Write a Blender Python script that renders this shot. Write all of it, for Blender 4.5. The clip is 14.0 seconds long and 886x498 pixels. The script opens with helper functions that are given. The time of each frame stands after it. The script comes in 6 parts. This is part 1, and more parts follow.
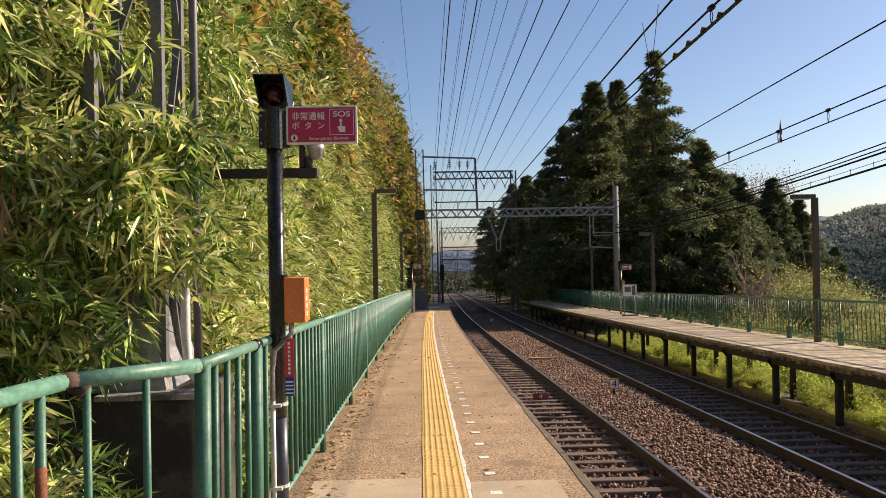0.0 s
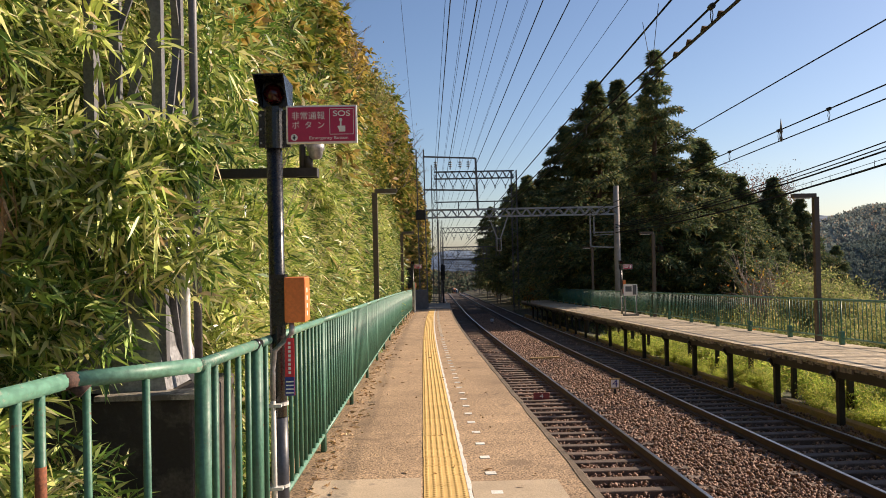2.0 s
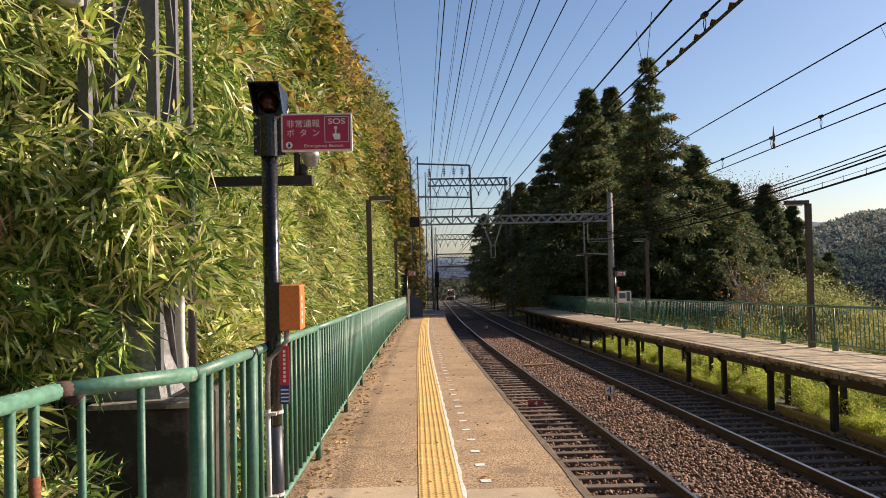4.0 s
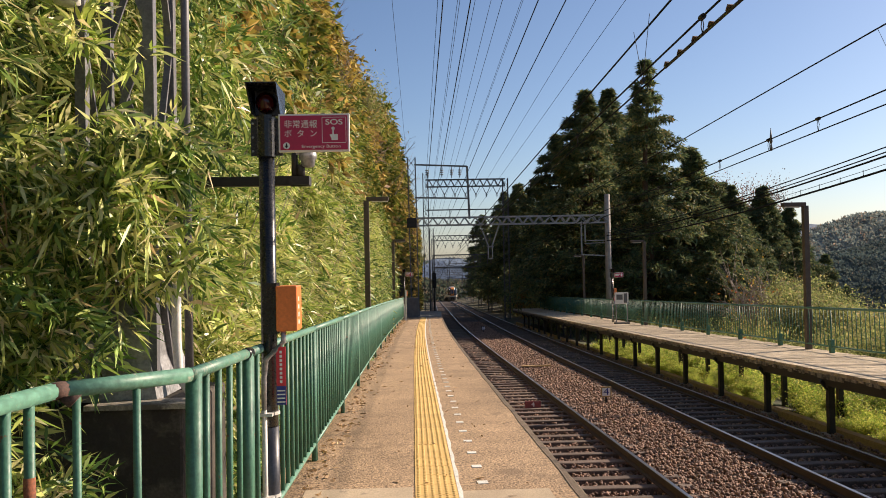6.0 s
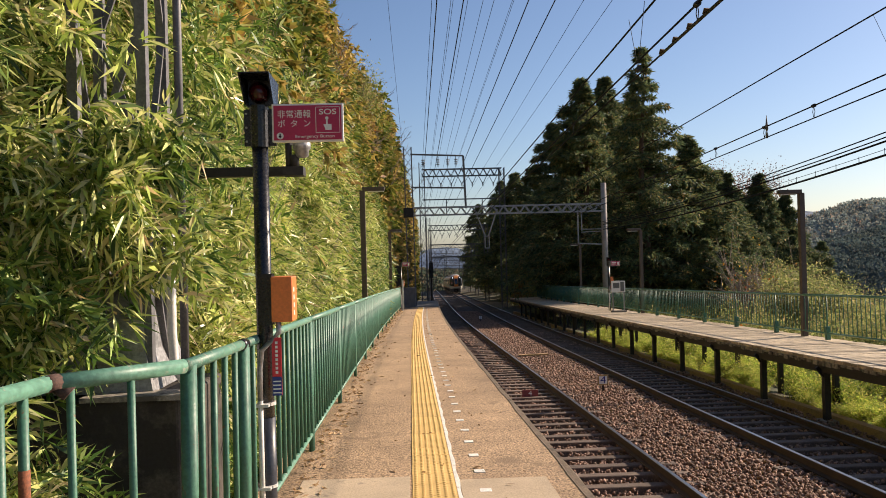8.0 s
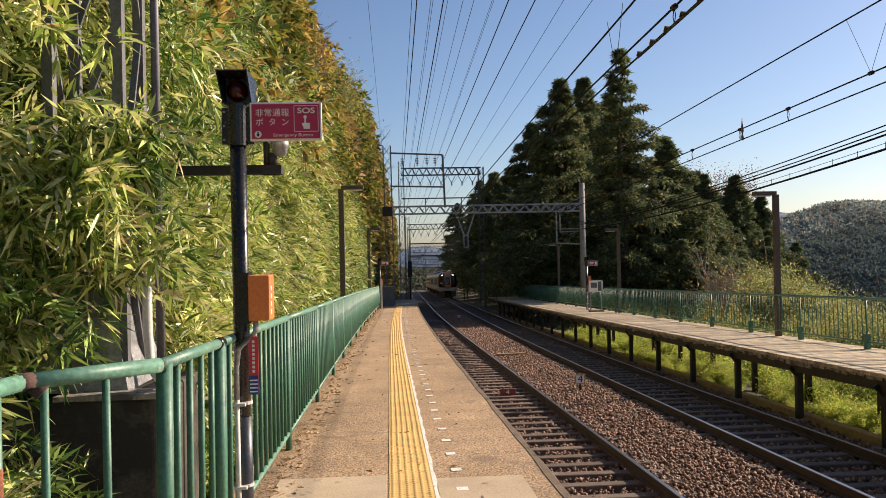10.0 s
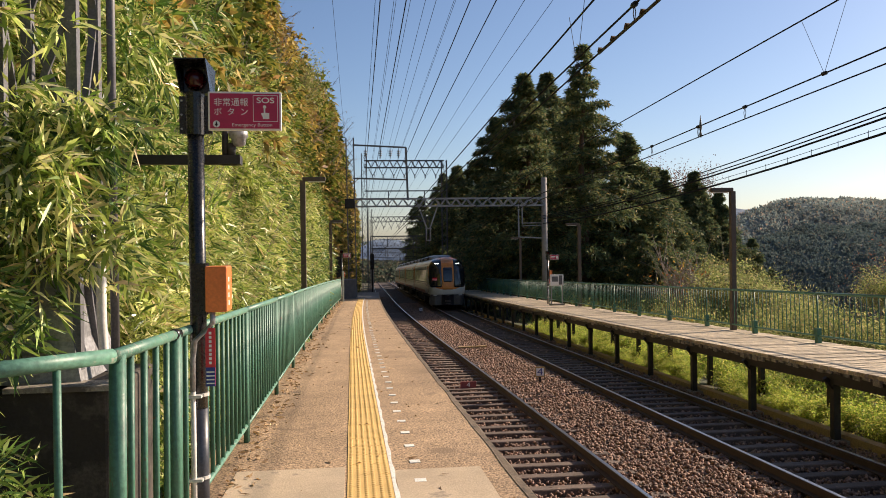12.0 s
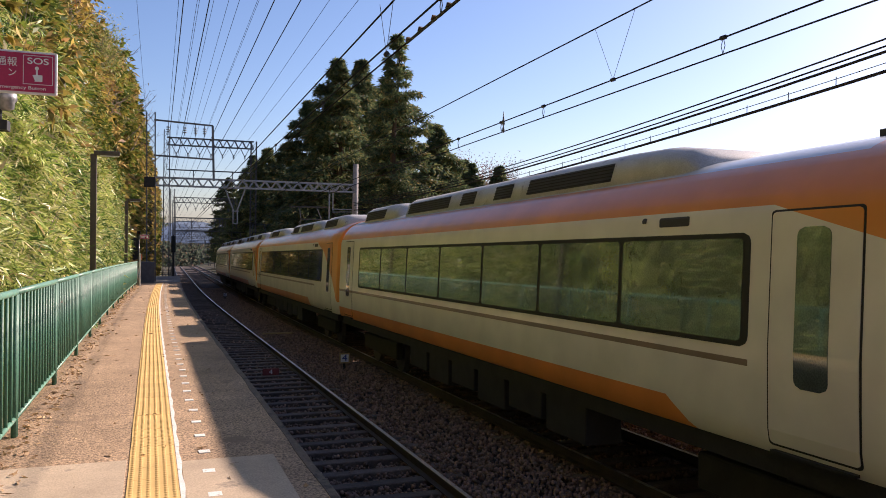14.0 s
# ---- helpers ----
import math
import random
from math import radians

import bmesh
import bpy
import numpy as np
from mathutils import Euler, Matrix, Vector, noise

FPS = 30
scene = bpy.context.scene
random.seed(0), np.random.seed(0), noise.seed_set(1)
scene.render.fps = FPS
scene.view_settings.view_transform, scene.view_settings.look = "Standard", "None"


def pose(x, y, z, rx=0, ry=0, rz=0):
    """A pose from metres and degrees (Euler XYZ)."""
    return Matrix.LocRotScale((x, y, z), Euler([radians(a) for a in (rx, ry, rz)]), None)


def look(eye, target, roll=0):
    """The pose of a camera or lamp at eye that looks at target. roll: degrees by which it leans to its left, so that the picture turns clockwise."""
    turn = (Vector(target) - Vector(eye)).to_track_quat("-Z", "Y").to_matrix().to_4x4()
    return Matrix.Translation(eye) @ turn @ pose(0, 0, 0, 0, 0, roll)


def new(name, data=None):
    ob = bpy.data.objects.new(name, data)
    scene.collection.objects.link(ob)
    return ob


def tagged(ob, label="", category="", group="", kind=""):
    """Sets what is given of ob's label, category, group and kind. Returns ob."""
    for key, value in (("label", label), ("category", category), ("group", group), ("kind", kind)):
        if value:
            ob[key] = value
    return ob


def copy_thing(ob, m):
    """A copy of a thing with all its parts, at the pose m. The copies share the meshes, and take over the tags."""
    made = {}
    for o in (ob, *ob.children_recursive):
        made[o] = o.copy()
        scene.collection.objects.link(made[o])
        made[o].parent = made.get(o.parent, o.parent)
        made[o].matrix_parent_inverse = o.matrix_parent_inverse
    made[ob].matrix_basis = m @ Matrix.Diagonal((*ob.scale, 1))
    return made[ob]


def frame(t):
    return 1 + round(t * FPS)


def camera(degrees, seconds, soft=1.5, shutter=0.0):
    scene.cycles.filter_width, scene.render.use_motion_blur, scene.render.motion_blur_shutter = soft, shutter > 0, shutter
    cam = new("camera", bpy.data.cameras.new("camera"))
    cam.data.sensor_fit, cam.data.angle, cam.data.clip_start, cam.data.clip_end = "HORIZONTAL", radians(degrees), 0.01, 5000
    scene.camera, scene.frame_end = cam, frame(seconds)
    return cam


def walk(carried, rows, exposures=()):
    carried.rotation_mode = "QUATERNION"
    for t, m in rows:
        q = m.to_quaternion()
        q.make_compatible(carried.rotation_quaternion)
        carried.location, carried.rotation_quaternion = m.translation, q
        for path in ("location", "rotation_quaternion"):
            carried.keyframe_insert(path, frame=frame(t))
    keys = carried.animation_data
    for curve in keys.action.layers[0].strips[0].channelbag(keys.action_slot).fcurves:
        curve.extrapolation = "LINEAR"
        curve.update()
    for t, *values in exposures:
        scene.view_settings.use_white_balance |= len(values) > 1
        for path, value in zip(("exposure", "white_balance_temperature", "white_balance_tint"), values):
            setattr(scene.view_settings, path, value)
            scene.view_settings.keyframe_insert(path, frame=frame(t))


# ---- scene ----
cam = camera(58.5, 14.0, soft=0.9)
# seconds, x, y, z, pitch, roll, yaw of the hand-held camera
ROWS = [
    (0.0, 0.000, 0.000, 1.630, 0.500, 1.100, -1.600),
    (0.5, 0.007, -0.008, 1.630, 0.532, 1.375, -1.565),
    (1.0, 0.005, -0.005, 1.630, 0.358, 1.572, -1.550),
    (1.5, 0.005, 0.001, 1.629, 0.328, 1.326, -1.565),
    (2.0, 0.003, 0.005, 1.626, 0.499, 1.206, -1.547),
    (2.5, -0.001, 0.002, 1.629, 0.630, 1.151, -1.623),
    (3.0, -0.003, -0.000, 1.630, 0.745, 1.195, -1.772),
    (5.5, -0.005, 0.008, 1.633, 1.194, 1.200, -2.151),
    (6.0, -0.003, 0.007, 1.632, 1.055, 1.118, -2.177),
    (6.5, 0.002, -0.009, 1.634, 0.773, 1.124, -2.215),
    (7.0, 0.001, 0.015, 1.632, 0.388, 1.213, -2.400),
    (7.5, 0.010, 0.013, 1.629, 0.185, 1.487, -2.393),
    (8.0, 0.009, 0.015, 1.631, 0.303, 1.513, -2.399),
    (10.5, 0.017, -0.008, 1.635, 0.104, 1.109, -4.503),
    (11.0, 0.014, 0.000, 1.631, -0.023, 1.015, -5.060),
    (11.5, 0.024, -0.013, 1.631, -0.184, 0.872, -5.692),
    (12.0, 0.036, -0.022, 1.631, -0.357, 0.723, -6.615),
    (12.5, 0.039, -0.018, 1.632, -0.580, 0.577, -7.619),
    (13.0, 0.054, -0.039, 1.629, -0.905, 0.323, -9.862),
    (13.5, 0.105, -0.024, 1.629, -1.338, -0.195, -14.705),
    (14.0, 0.130, -0.014, 1.618, -1.273, -1.013, -20.208),
]
walk(cam, [(t, pose(x, y, z, 90 + p, r, w)) for t, x, y, z, p, r, w in ROWS],
     [(0, 0.72, 6500, 17), (12.5, 0.72, 6500, 17), (13.0, 0.73, 6480, 18), (13.5, 0.77, 6380, 20), (14.0, 0.90, 6100, 26)])

# ---- light ----
SUN_AZ, SUN_EL = 66.0, 26.5      # degrees clockwise from the y axis, and above the horizon
world = bpy.data.worlds.new("sky")
scene.world = world
world.use_nodes = True
_n, _l = world.node_tree.nodes, world.node_tree.links
_sky = _n.new("ShaderNodeTexSky")
_sky.sky_type = "NISHITA"
_sky.sun_disc = False
_sky.sun_elevation, _sky.sun_rotation = radians(SUN_EL), radians(SUN_AZ)
_sky.air_density, _sky.dust_density, _sky.ozone_density = 1.0, 0.7, 3.5
_l.new(_sky.outputs[0], _n["Background"].inputs[0])
_n["Background"].inputs[1].default_value = 0.072
sun = new("sun", bpy.data.lights.new("sun", "SUN"))
sun.data.energy, sun.data.angle, sun.data.color = 5.0, radians(0.6), (1.0, 0.84, 0.62)
_s = Vector((math.sin(radians(SUN_AZ)) * math.cos(radians(SUN_EL)), math.cos(radians(SUN_AZ)) * math.cos(radians(SUN_EL)), math.sin(radians(SUN_EL))))
sun.matrix_world = look(_s * 100, (0, 0, 0))

# ---- plan: the line falls away from the camera and bends gently to the right ----
GRADE = 0.035


def bend(y, start, k, stop):
    if y <= start:
        return 0.0
    if y <= stop:
        return k * (y - start) ** 2
    return k * (stop - start) ** 2 + 2 * k * (stop - start) * (y - stop)


def near_bend(y):
    return bend(y, 33, 0.00025, 78)


def far_bend(y):
    return bend(y, 12, 0.00025, 60)


def plat_bend(y):
    return bend(y, 16, 0.0004, 55)


def fall(y):
    """Height of the line: a steady grade that steepens far off, over a brow."""
    if y < -30:
        return GRADE * 30
    over = max(min(y, 480.0) - 230, 0.0)
    return -GRADE * min(y, 480.0) - 0.00025 * over * over


RAIL = -1.17                    # rail tops below the near platform's top
NEAR_X, FAR_X = 2.87, 6.63      # track centres
FAR_TOP = -0.10                 # far platform's top


# ---- mesh building ----
class Mesh:
    """Collects vertices and faces of one part."""

    def __init__(self):
        self.v, self.f, self.m = [], [], []

    def face(self, pts, slot=0):
        i = len(self.v)
        self.v += [tuple(p) for p in pts]
        self.f.append(tuple(range(i, i + len(pts))))
        self.m.append(slot)

    def box(self, x0, x1, y0, y1, z0, z1, m=None, slot=0):
        p = [Vector((x, y, z)) for z in (z0, z1) for y in (y0, y1) for x in (x0, x1)]
        if m is not None:
            p = [m @ q for q in p]
        i = len(self.v)
        self.v += [tuple(q) for q in p]
        for f in ((0, 2, 3, 1), (4, 5, 7, 6), (0, 1, 5, 4), (2, 6, 7, 3), (0, 4, 6, 2), (1, 3, 7, 5)):
            self.f.append(tuple(i + k for k in f))
            self.m.append(slot)
        return self

    def loft(self, rings, caps=True, closed=True, slot=0):
        i, n = len(self.v), len(rings[0])
        for r in rings:
            self.v += [tuple(p) for p in r]
        for a in range(len(rings) - 1):
            for b in range(n if closed else n - 1):
                c = (b + 1) % n
                self.f.append((i + a * n + b, i + a * n + c, i + (a + 1) * n + c, i + (a + 1) * n + b))
                self.m.append(slot)
        if caps and closed:
            self.f.append(tuple(i + b for b in reversed(range(n))))
            self.f.append(tuple(i + (len(rings) - 1) * n + b for b in range(n)))
            self.m += [slot, slot]
        return self

    def tube(self, pts, r, n=8, slot=0, r_end=None):
        pts = [Vector(p) for p in pts]
        rings = []
        for k, p in enumerate(pts):
            d = (pts[min(k + 1, len(pts) - 1)] - pts[max(k - 1, 0)]).normalized()
            u = d.cross(Vector((0, 0, 1)) if abs(d.z) < 0.9 else Vector((0, 1, 0))).normalized()
            w = d.cross(u)
            rr = r if r_end is None else r + (r_end - r) * k / (len(pts) - 1)
            rings.append([p + (u * math.cos(a) + w * math.sin(a)) * rr for a in [2 * math.pi * j / n for j in range(n)]])
        return self.loft(rings, slot=slot)

    def bar(self, p, q, w, h=None, slot=0):
        """A square bar from p to q."""
        p, q = Vector(p), Vector(q)
        h = h or w
        d = (q - p).normalized()
        u = d.cross(Vector((0, 0, 1)) if abs(d.z) < 0.9 else Vector((0, 1, 0))).normalized() * w / 2
        s = d.cross(u).normalized() * h / 2
        return self.loft([[c - u - s, c + u - s, c + u + s, c - u + s] for c in (p, q)], slot=slot)

    def data(self, name, mats, smooth=False):
        me = bpy.data.meshes.new(name)
        me.from_pydata(self.v, [], self.f)
        for m in mats if isinstance(mats, (list, tuple)) else [mats]:
            me.materials.append(m)
        if any(self.m):
            me.polygons.foreach_set("material_index", self.m)
        if smooth:
            me.polygons.foreach_set("use_smooth", [True] * len(self.f))
        me.update()
        return me


def tidy(me, smooth_angle=None):
    bm = bmesh.new()
    bm.from_mesh(me)
    bmesh.ops.recalc_face_normals(bm, faces=bm.faces)
    bm.to_mesh(me)
    bm.free()
    return me


def part(name, mesh, mats, parent, label="", smooth=False, at=None, bevel=0.0):
    me = mesh if isinstance(mesh, bpy.types.Mesh) else tidy(mesh.data(name, mats, smooth))
    ob = new(name, me)
    ob.parent = parent
    if at is not None:
        ob.matrix_basis = at
    if label:
        ob["label"] = label
    if bevel:
        b = ob.modifiers.new("edges", "BEVEL")
        b.width, b.segments, b.limit_method = bevel, 2, "ANGLE"
    return ob


def thing(name, label, category, at=None, group="", kind=""):
    ob = new(name)
    ob.empty_display_size = 0.2
    if at is not None:
        ob.matrix_basis = at
    return tagged(ob, label, category, group, kind)


def solid(name, mesh, mats, label, category, group="", kind="", smooth=False, at=None, bevel=0.0):
    ob = part(name, mesh, mats, None, "", smooth, at, bevel)
    return tagged(ob, label, category, group, kind)


def sweep(profile, ys, off, dz=0.0):
    """A profile in x and z carried along the line, with the bend off(y)."""
    return Mesh().loft([[(x + off(y), y, z + dz + fall(y)) for x, z in profile] for y in ys])


def steps(a, b, n):
    return [a + (b - a) * k / n for k in range(n + 1)]


# ---- materials ----
def material(name, color, rough=0.6, metal=0.0, scale=6.0, var=0.25, bump=0.0, fine=60.0, stain=None, stain_at=0.62, stain_scale=3.0,
             grain=0.8, island=0.0, by_object=0.0, spec=0.5, through_light=0.0, tones=None, coords="Object"):
    m = bpy.data.materials.new(name)
    m.use_nodes = True
    n, l = m.node_tree.nodes, m.node_tree.links
    b = n["Principled BSDF"]
    co = None
    if coords == "Local":
        co = n.new("ShaderNodeTexCoord").outputs["Object"]
    elif coords == "Object":
        co = n.new("ShaderNodeNewGeometry").outputs["Position"]

    def noise_tex(s, detail=4.0, r=0.6):
        t = n.new("ShaderNodeTexNoise")
        t.inputs["Scale"].default_value, t.inputs["Detail"].default_value, t.inputs["Roughness"].default_value = s, detail, r
        l.new(co, t.inputs["Vector"])
        return t.outputs["Fac"]

    def mix(kind, f, a, c):
        x = n.new("ShaderNodeMix")
        x.data_type, x.blend_type = "RGBA", kind
        for k, val in ((0, f), (6, a), (7, c)):
            if hasattr(val, "links"):
                l.new(val, x.inputs[k])
            else:
                x.inputs[k].default_value = val if k == 0 else (*val, 1)
        return x.outputs[2]

    def span(f, a0, a1, b0, b1):
        x = n.new("ShaderNodeMapRange")
        l.new(f, x.inputs[0])
        for k, val in enumerate((a0, a1, b0, b1)):
            x.inputs[k + 1].default_value = val
        return x.outputs[0]

    big, small = noise_tex(scale), noise_tex(fine, 3.0)
    base = color
    if tones:
        r = n.new("ShaderNodeValToRGB")
        r.color_ramp.interpolation = "LINEAR"
        while len(r.color_ramp.elements) < len(tones):
            r.color_ramp.elements.new(0.5)
        for e, (p, c) in zip(r.color_ramp.elements, tones):
            e.position, e.color = p, (*c, 1)
        l.new(n.new("ShaderNodeNewGeometry").outputs["Random Per Island"], r.inputs[0])
        base = r.outputs[0]
    grey = lambda f, v, a=0.25, b=0.75: span(f, a, b, 1 - v, 1 + v)
    out = mix("MULTIPLY", 1.0, base, grey(big, var))
    out = mix("MULTIPLY", 1.0, out, grey(small, min(var * grain, 0.85), 0.36, 0.64))
    if island:
        out = mix("MULTIPLY", 1.0, out, span(n.new("ShaderNodeNewGeometry").outputs["Random Per Island"], 0, 1, 1 - island, 1 + island))
    if by_object:
        out = mix("MULTIPLY", 1.0, out, span(n.new("ShaderNodeObjectInfo").outputs["Random"], 0, 1, 1 - by_object, 1 + by_object))
    if stain:
        out = mix("MIX", span(noise_tex(stain_scale, 6.0, 0.7), stain_at, stain_at + 0.06, 0, 1), out, stain)
    l.new(out, b.inputs["Base Color"])
    l.new(span(small, 0.3, 0.7, max(rough - 0.08, 0.02), min(rough + 0.08, 1)), b.inputs["Roughness"])
    b.inputs["Metallic"].default_value = metal
    b.inputs["Specular IOR Level"].default_value = spec
    if bump:
        bp = n.new("ShaderNodeBump")
        bp.inputs["Strength"].default_value, bp.inputs["Distance"].default_value = 1.0, bump
        l.new(small, bp.inputs["Height"])
        l.new(bp.outputs[0], b.inputs["Normal"])
    if through_light:
        t = n.new("ShaderNodeBsdfTranslucent")
        l.new(out, t.inputs["Color"])
        s = n.new("ShaderNodeMixShader")
        s.inputs[0].default_value = through_light
        l.new(b.outputs[0], s.inputs[1])
        l.new(t.outputs[0], s.inputs[2])
        l.new(s.outputs[0], n["Material Output"].inputs[0])
    return m


def glow(name, color, strength):
    m = bpy.data.materials.new(name)
    m.use_nodes = True
    b = m.node_tree.nodes["Principled BSDF"]
    b.inputs["Base Color"].default_value = (*color, 1)
    b.inputs["Emission Color"].default_value = (*color, 1)
    b.inputs["Emission Strength"].default_value = strength
    return m


aggregate = material("aggregate_concrete", (0.36, 0.245, 0.148), 0.9, scale=1.1, var=0.27, grain=2.3, bump=0.008, fine=48, stain=(0.25, 0.17, 0.105), stain_at=0.6, stain_scale=0.8)
concrete = material("smooth_concrete", (0.48, 0.375, 0.26), 0.85, scale=2.0, var=0.18, bump=0.002, fine=70, stain=(0.3, 0.24, 0.18), stain_scale=2)
old_concrete = material("dirty_concrete", (0.28, 0.25, 0.21), 0.9, scale=2.5, var=0.35, bump=0.004, fine=40, stain=(0.1, 0.085, 0.07), stain_scale=2, stain_at=0.55)
yellow_tile = material("yellow_tile", (0.70, 0.46, 0.16), 0.75, scale=3, var=0.12, bump=0.001, fine=120, by_object=0.07, stain=(0.42, 0.29, 0.12), stain_at=0.66, stain_scale=7)
white_paint = material("white_paint", (0.78, 0.76, 0.70), 0.6, scale=9, var=0.15, fine=60, stain=(0.4, 0.34, 0.26), stain_at=0.6, stain_scale=14)
green_paint = material("green_paint", (0.05, 0.155, 0.105), 0.5, scale=4, var=0.22, bump=0.0012, fine=50, stain=(0.15, 0.06, 0.03), stain_at=0.635, stain_scale=16)
green_rail_paint = material("worn_green_paint", (0.10, 0.235, 0.17), 0.48, scale=4, var=0.25, bump=0.0008, fine=40, stain=(0.30, 0.31, 0.25), stain_at=0.585, stain_scale=14)
rust = material("rust", (0.22, 0.075, 0.035), 0.85, scale=14, var=0.4, bump=0.001, fine=90)
# rail rust at half brightness, with the shade of the sides in it
rail_side = material("shaded_rusty_rail", (0.045, 0.03, 0.023), 0.75, scale=5, var=0.3, bump=0.001, fine=60)
rail_top = material("polished_rail", (0.50, 0.47, 0.44), 0.32, metal=1.0, scale=20, var=0.1)
sleeper_mat = material("weathered_sleeper", (0.12, 0.085, 0.065), 0.85, scale=5, var=0.35, bump=0.004, fine=45, by_object=0.2)
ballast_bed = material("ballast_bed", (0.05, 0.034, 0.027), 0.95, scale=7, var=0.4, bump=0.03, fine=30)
stone_mat = material("ballast_stone", (0.25, 0.155, 0.11), 0.85, scale=9, var=0.25, bump=0.002, fine=70, island=0.5)
soil = material("leaf_litter", (0.075, 0.058, 0.03), 0.95, scale=0.7, var=0.5, bump=0.05, fine=6, stain=(0.035, 0.05, 0.015), stain_at=0.5, stain_scale=0.4)
plank_mat = material("deck_plank", (0.47, 0.38, 0.26), 0.85, scale=3, var=0.28, bump=0.003, fine=40, by_object=0.3, stain=(0.22, 0.17, 0.13), stain_at=0.62, stain_scale=3)
black_steel = material("black_steel", (0.018, 0.016, 0.015), 0.6, scale=6, var=0.4, bump=0.001, fine=40, stain=(0.06, 0.03, 0.02), stain_at=0.66)
black_paint = material("black_gloss_paint", (0.012, 0.012, 0.013), 0.28, scale=10, var=0.2)
brown_paint = material("brown_lamp_paint", (0.085, 0.062, 0.05), 0.5, scale=6, var=0.2, bump=0.0005, fine=40)
galvanised = material("galvanised_steel", (0.30, 0.30, 0.31), 0.5, metal=0.6, scale=5, var=0.25, bump=0.0005, fine=40)
grey_steel = material("grey_painted_steel", (0.13, 0.13, 0.14), 0.55, metal=0.2, scale=5, var=0.25)
mast_concrete = material("mast_concrete", (0.33, 0.30, 0.28), 0.85, scale=3, var=0.2, bump=0.001, fine=40)
orange_box = material("orange_enamel", (0.72, 0.20, 0.05), 0.45, scale=5, var=0.1, stain=(0.5, 0.13, 0.04), stain_at=0.68)
crimson = material("crimson_sign", (0.46, 0.022, 0.085), 0.4, scale=5, var=0.07)
sign_white = material("sign_white", (0.8, 0.78, 0.76), 0.45, scale=5, var=0.05)
sign_red = material("red_sign", (0.62, 0.03, 0.05), 0.4, scale=5, var=0.08)
sign_blue = material("blue_sign", (0.02, 0.035, 0.22), 0.4, scale=5, var=0.08)
dark_rust = material("dark_rust", (0.075, 0.04, 0.03), 0.85, scale=14, var=0.5, bump=0.001, fine=90)
sign_brown = material("maroon_plate", (0.24, 0.05, 0.05), 0.55, scale=8, var=0.2)
plate_frame = material("wooden_plate_frame", (0.42, 0.28, 0.12), 0.7, scale=12, var=0.25)
# lens red is darkened to hold the shade inside the hood
shaded_red_lens = material("shaded_red_lens", (0.045, 0.004, 0.006), 0.15, scale=5, var=0.1)
pvc_white = material("white_pipe", (0.62, 0.60, 0.56), 0.5, scale=6, var=0.12, stain=(0.35, 0.3, 0.24), stain_at=0.62)
wire_mat = material("wire", (0.02, 0.02, 0.024), 0.8, scale=4, var=0.2, spec=0.1)
bark = material("bark", (0.10, 0.062, 0.04), 0.9, scale=2, var=0.35, bump=0.02, fine=14)
twig_mat = material("grey_twig", (0.27, 0.22, 0.18), 0.9, scale=4, var=0.3)
bamboo_leaf = material("bamboo_leaf", (0.2, 0.2, 0.05), 0.38, scale=0.35, var=0.3, fine=1.2, grain=0.6, through_light=0.27, spec=0.45,
                       tones=[(0, (0.05, 0.10, 0.02)), (0.25, (0.24, 0.34, 0.06)), (0.5, (0.52, 0.60, 0.15)), (0.78, (0.74, 0.72, 0.29)), (0.93, (0.82, 0.76, 0.44)), (1, (0.62, 0.42, 0.22))])
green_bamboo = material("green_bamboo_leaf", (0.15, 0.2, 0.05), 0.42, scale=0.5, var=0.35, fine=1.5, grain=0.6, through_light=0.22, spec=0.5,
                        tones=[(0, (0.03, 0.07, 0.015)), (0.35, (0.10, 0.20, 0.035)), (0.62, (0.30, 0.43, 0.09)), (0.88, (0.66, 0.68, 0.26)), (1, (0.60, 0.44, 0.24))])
scrub_green = material("scrub_green_leaf", (0.15, 0.2, 0.05), 0.6, scale=0.2, var=0.35, fine=0.9, through_light=0.28, spec=0.3,
                       tones=[(0, (0.06, 0.10, 0.02)), (0.5, (0.19, 0.24, 0.04)), (0.85, (0.42, 0.38, 0.08)), (1, (0.5, 0.34, 0.09))])
far_leaf = material("hillside_leaf", (0.2, 0.2, 0.05), 0.6, scale=0.18, var=0.4, fine=0.9, through_light=0.3, spec=0.3,
                    tones=[(0, (0.10, 0.09, 0.03)), (0.3, (0.30, 0.25, 0.06)), (0.6, (0.54, 0.42, 0.10)), (0.85, (0.50, 0.36, 0.12)), (1, (0.40, 0.23, 0.10))])
autumn_leaf = material("autumn_leaf", (0.3, 0.15, 0.04), 0.6, scale=0.4, var=0.35, fine=2, through_light=0.5, spec=0.3,
                       tones=[(0, (0.22, 0.16, 0.03)), (0.4, (0.42, 0.26, 0.04)), (0.75, (0.36, 0.14, 0.03)), (1, (0.30, 0.06, 0.025))])
# cedar tones lifted and blued a little to carry haze in the colour
cedar_leaf = material("cedar_foliage", (0.03, 0.045, 0.015), 0.7, scale=0.25, var=0.4, fine=2, through_light=0.28, spec=0.25,
                      tones=[(0, (0.05, 0.09, 0.05)), (0.5, (0.13, 0.18, 0.085)), (0.85, (0.25, 0.26, 0.10)), (1, (0.33, 0.23, 0.10))])
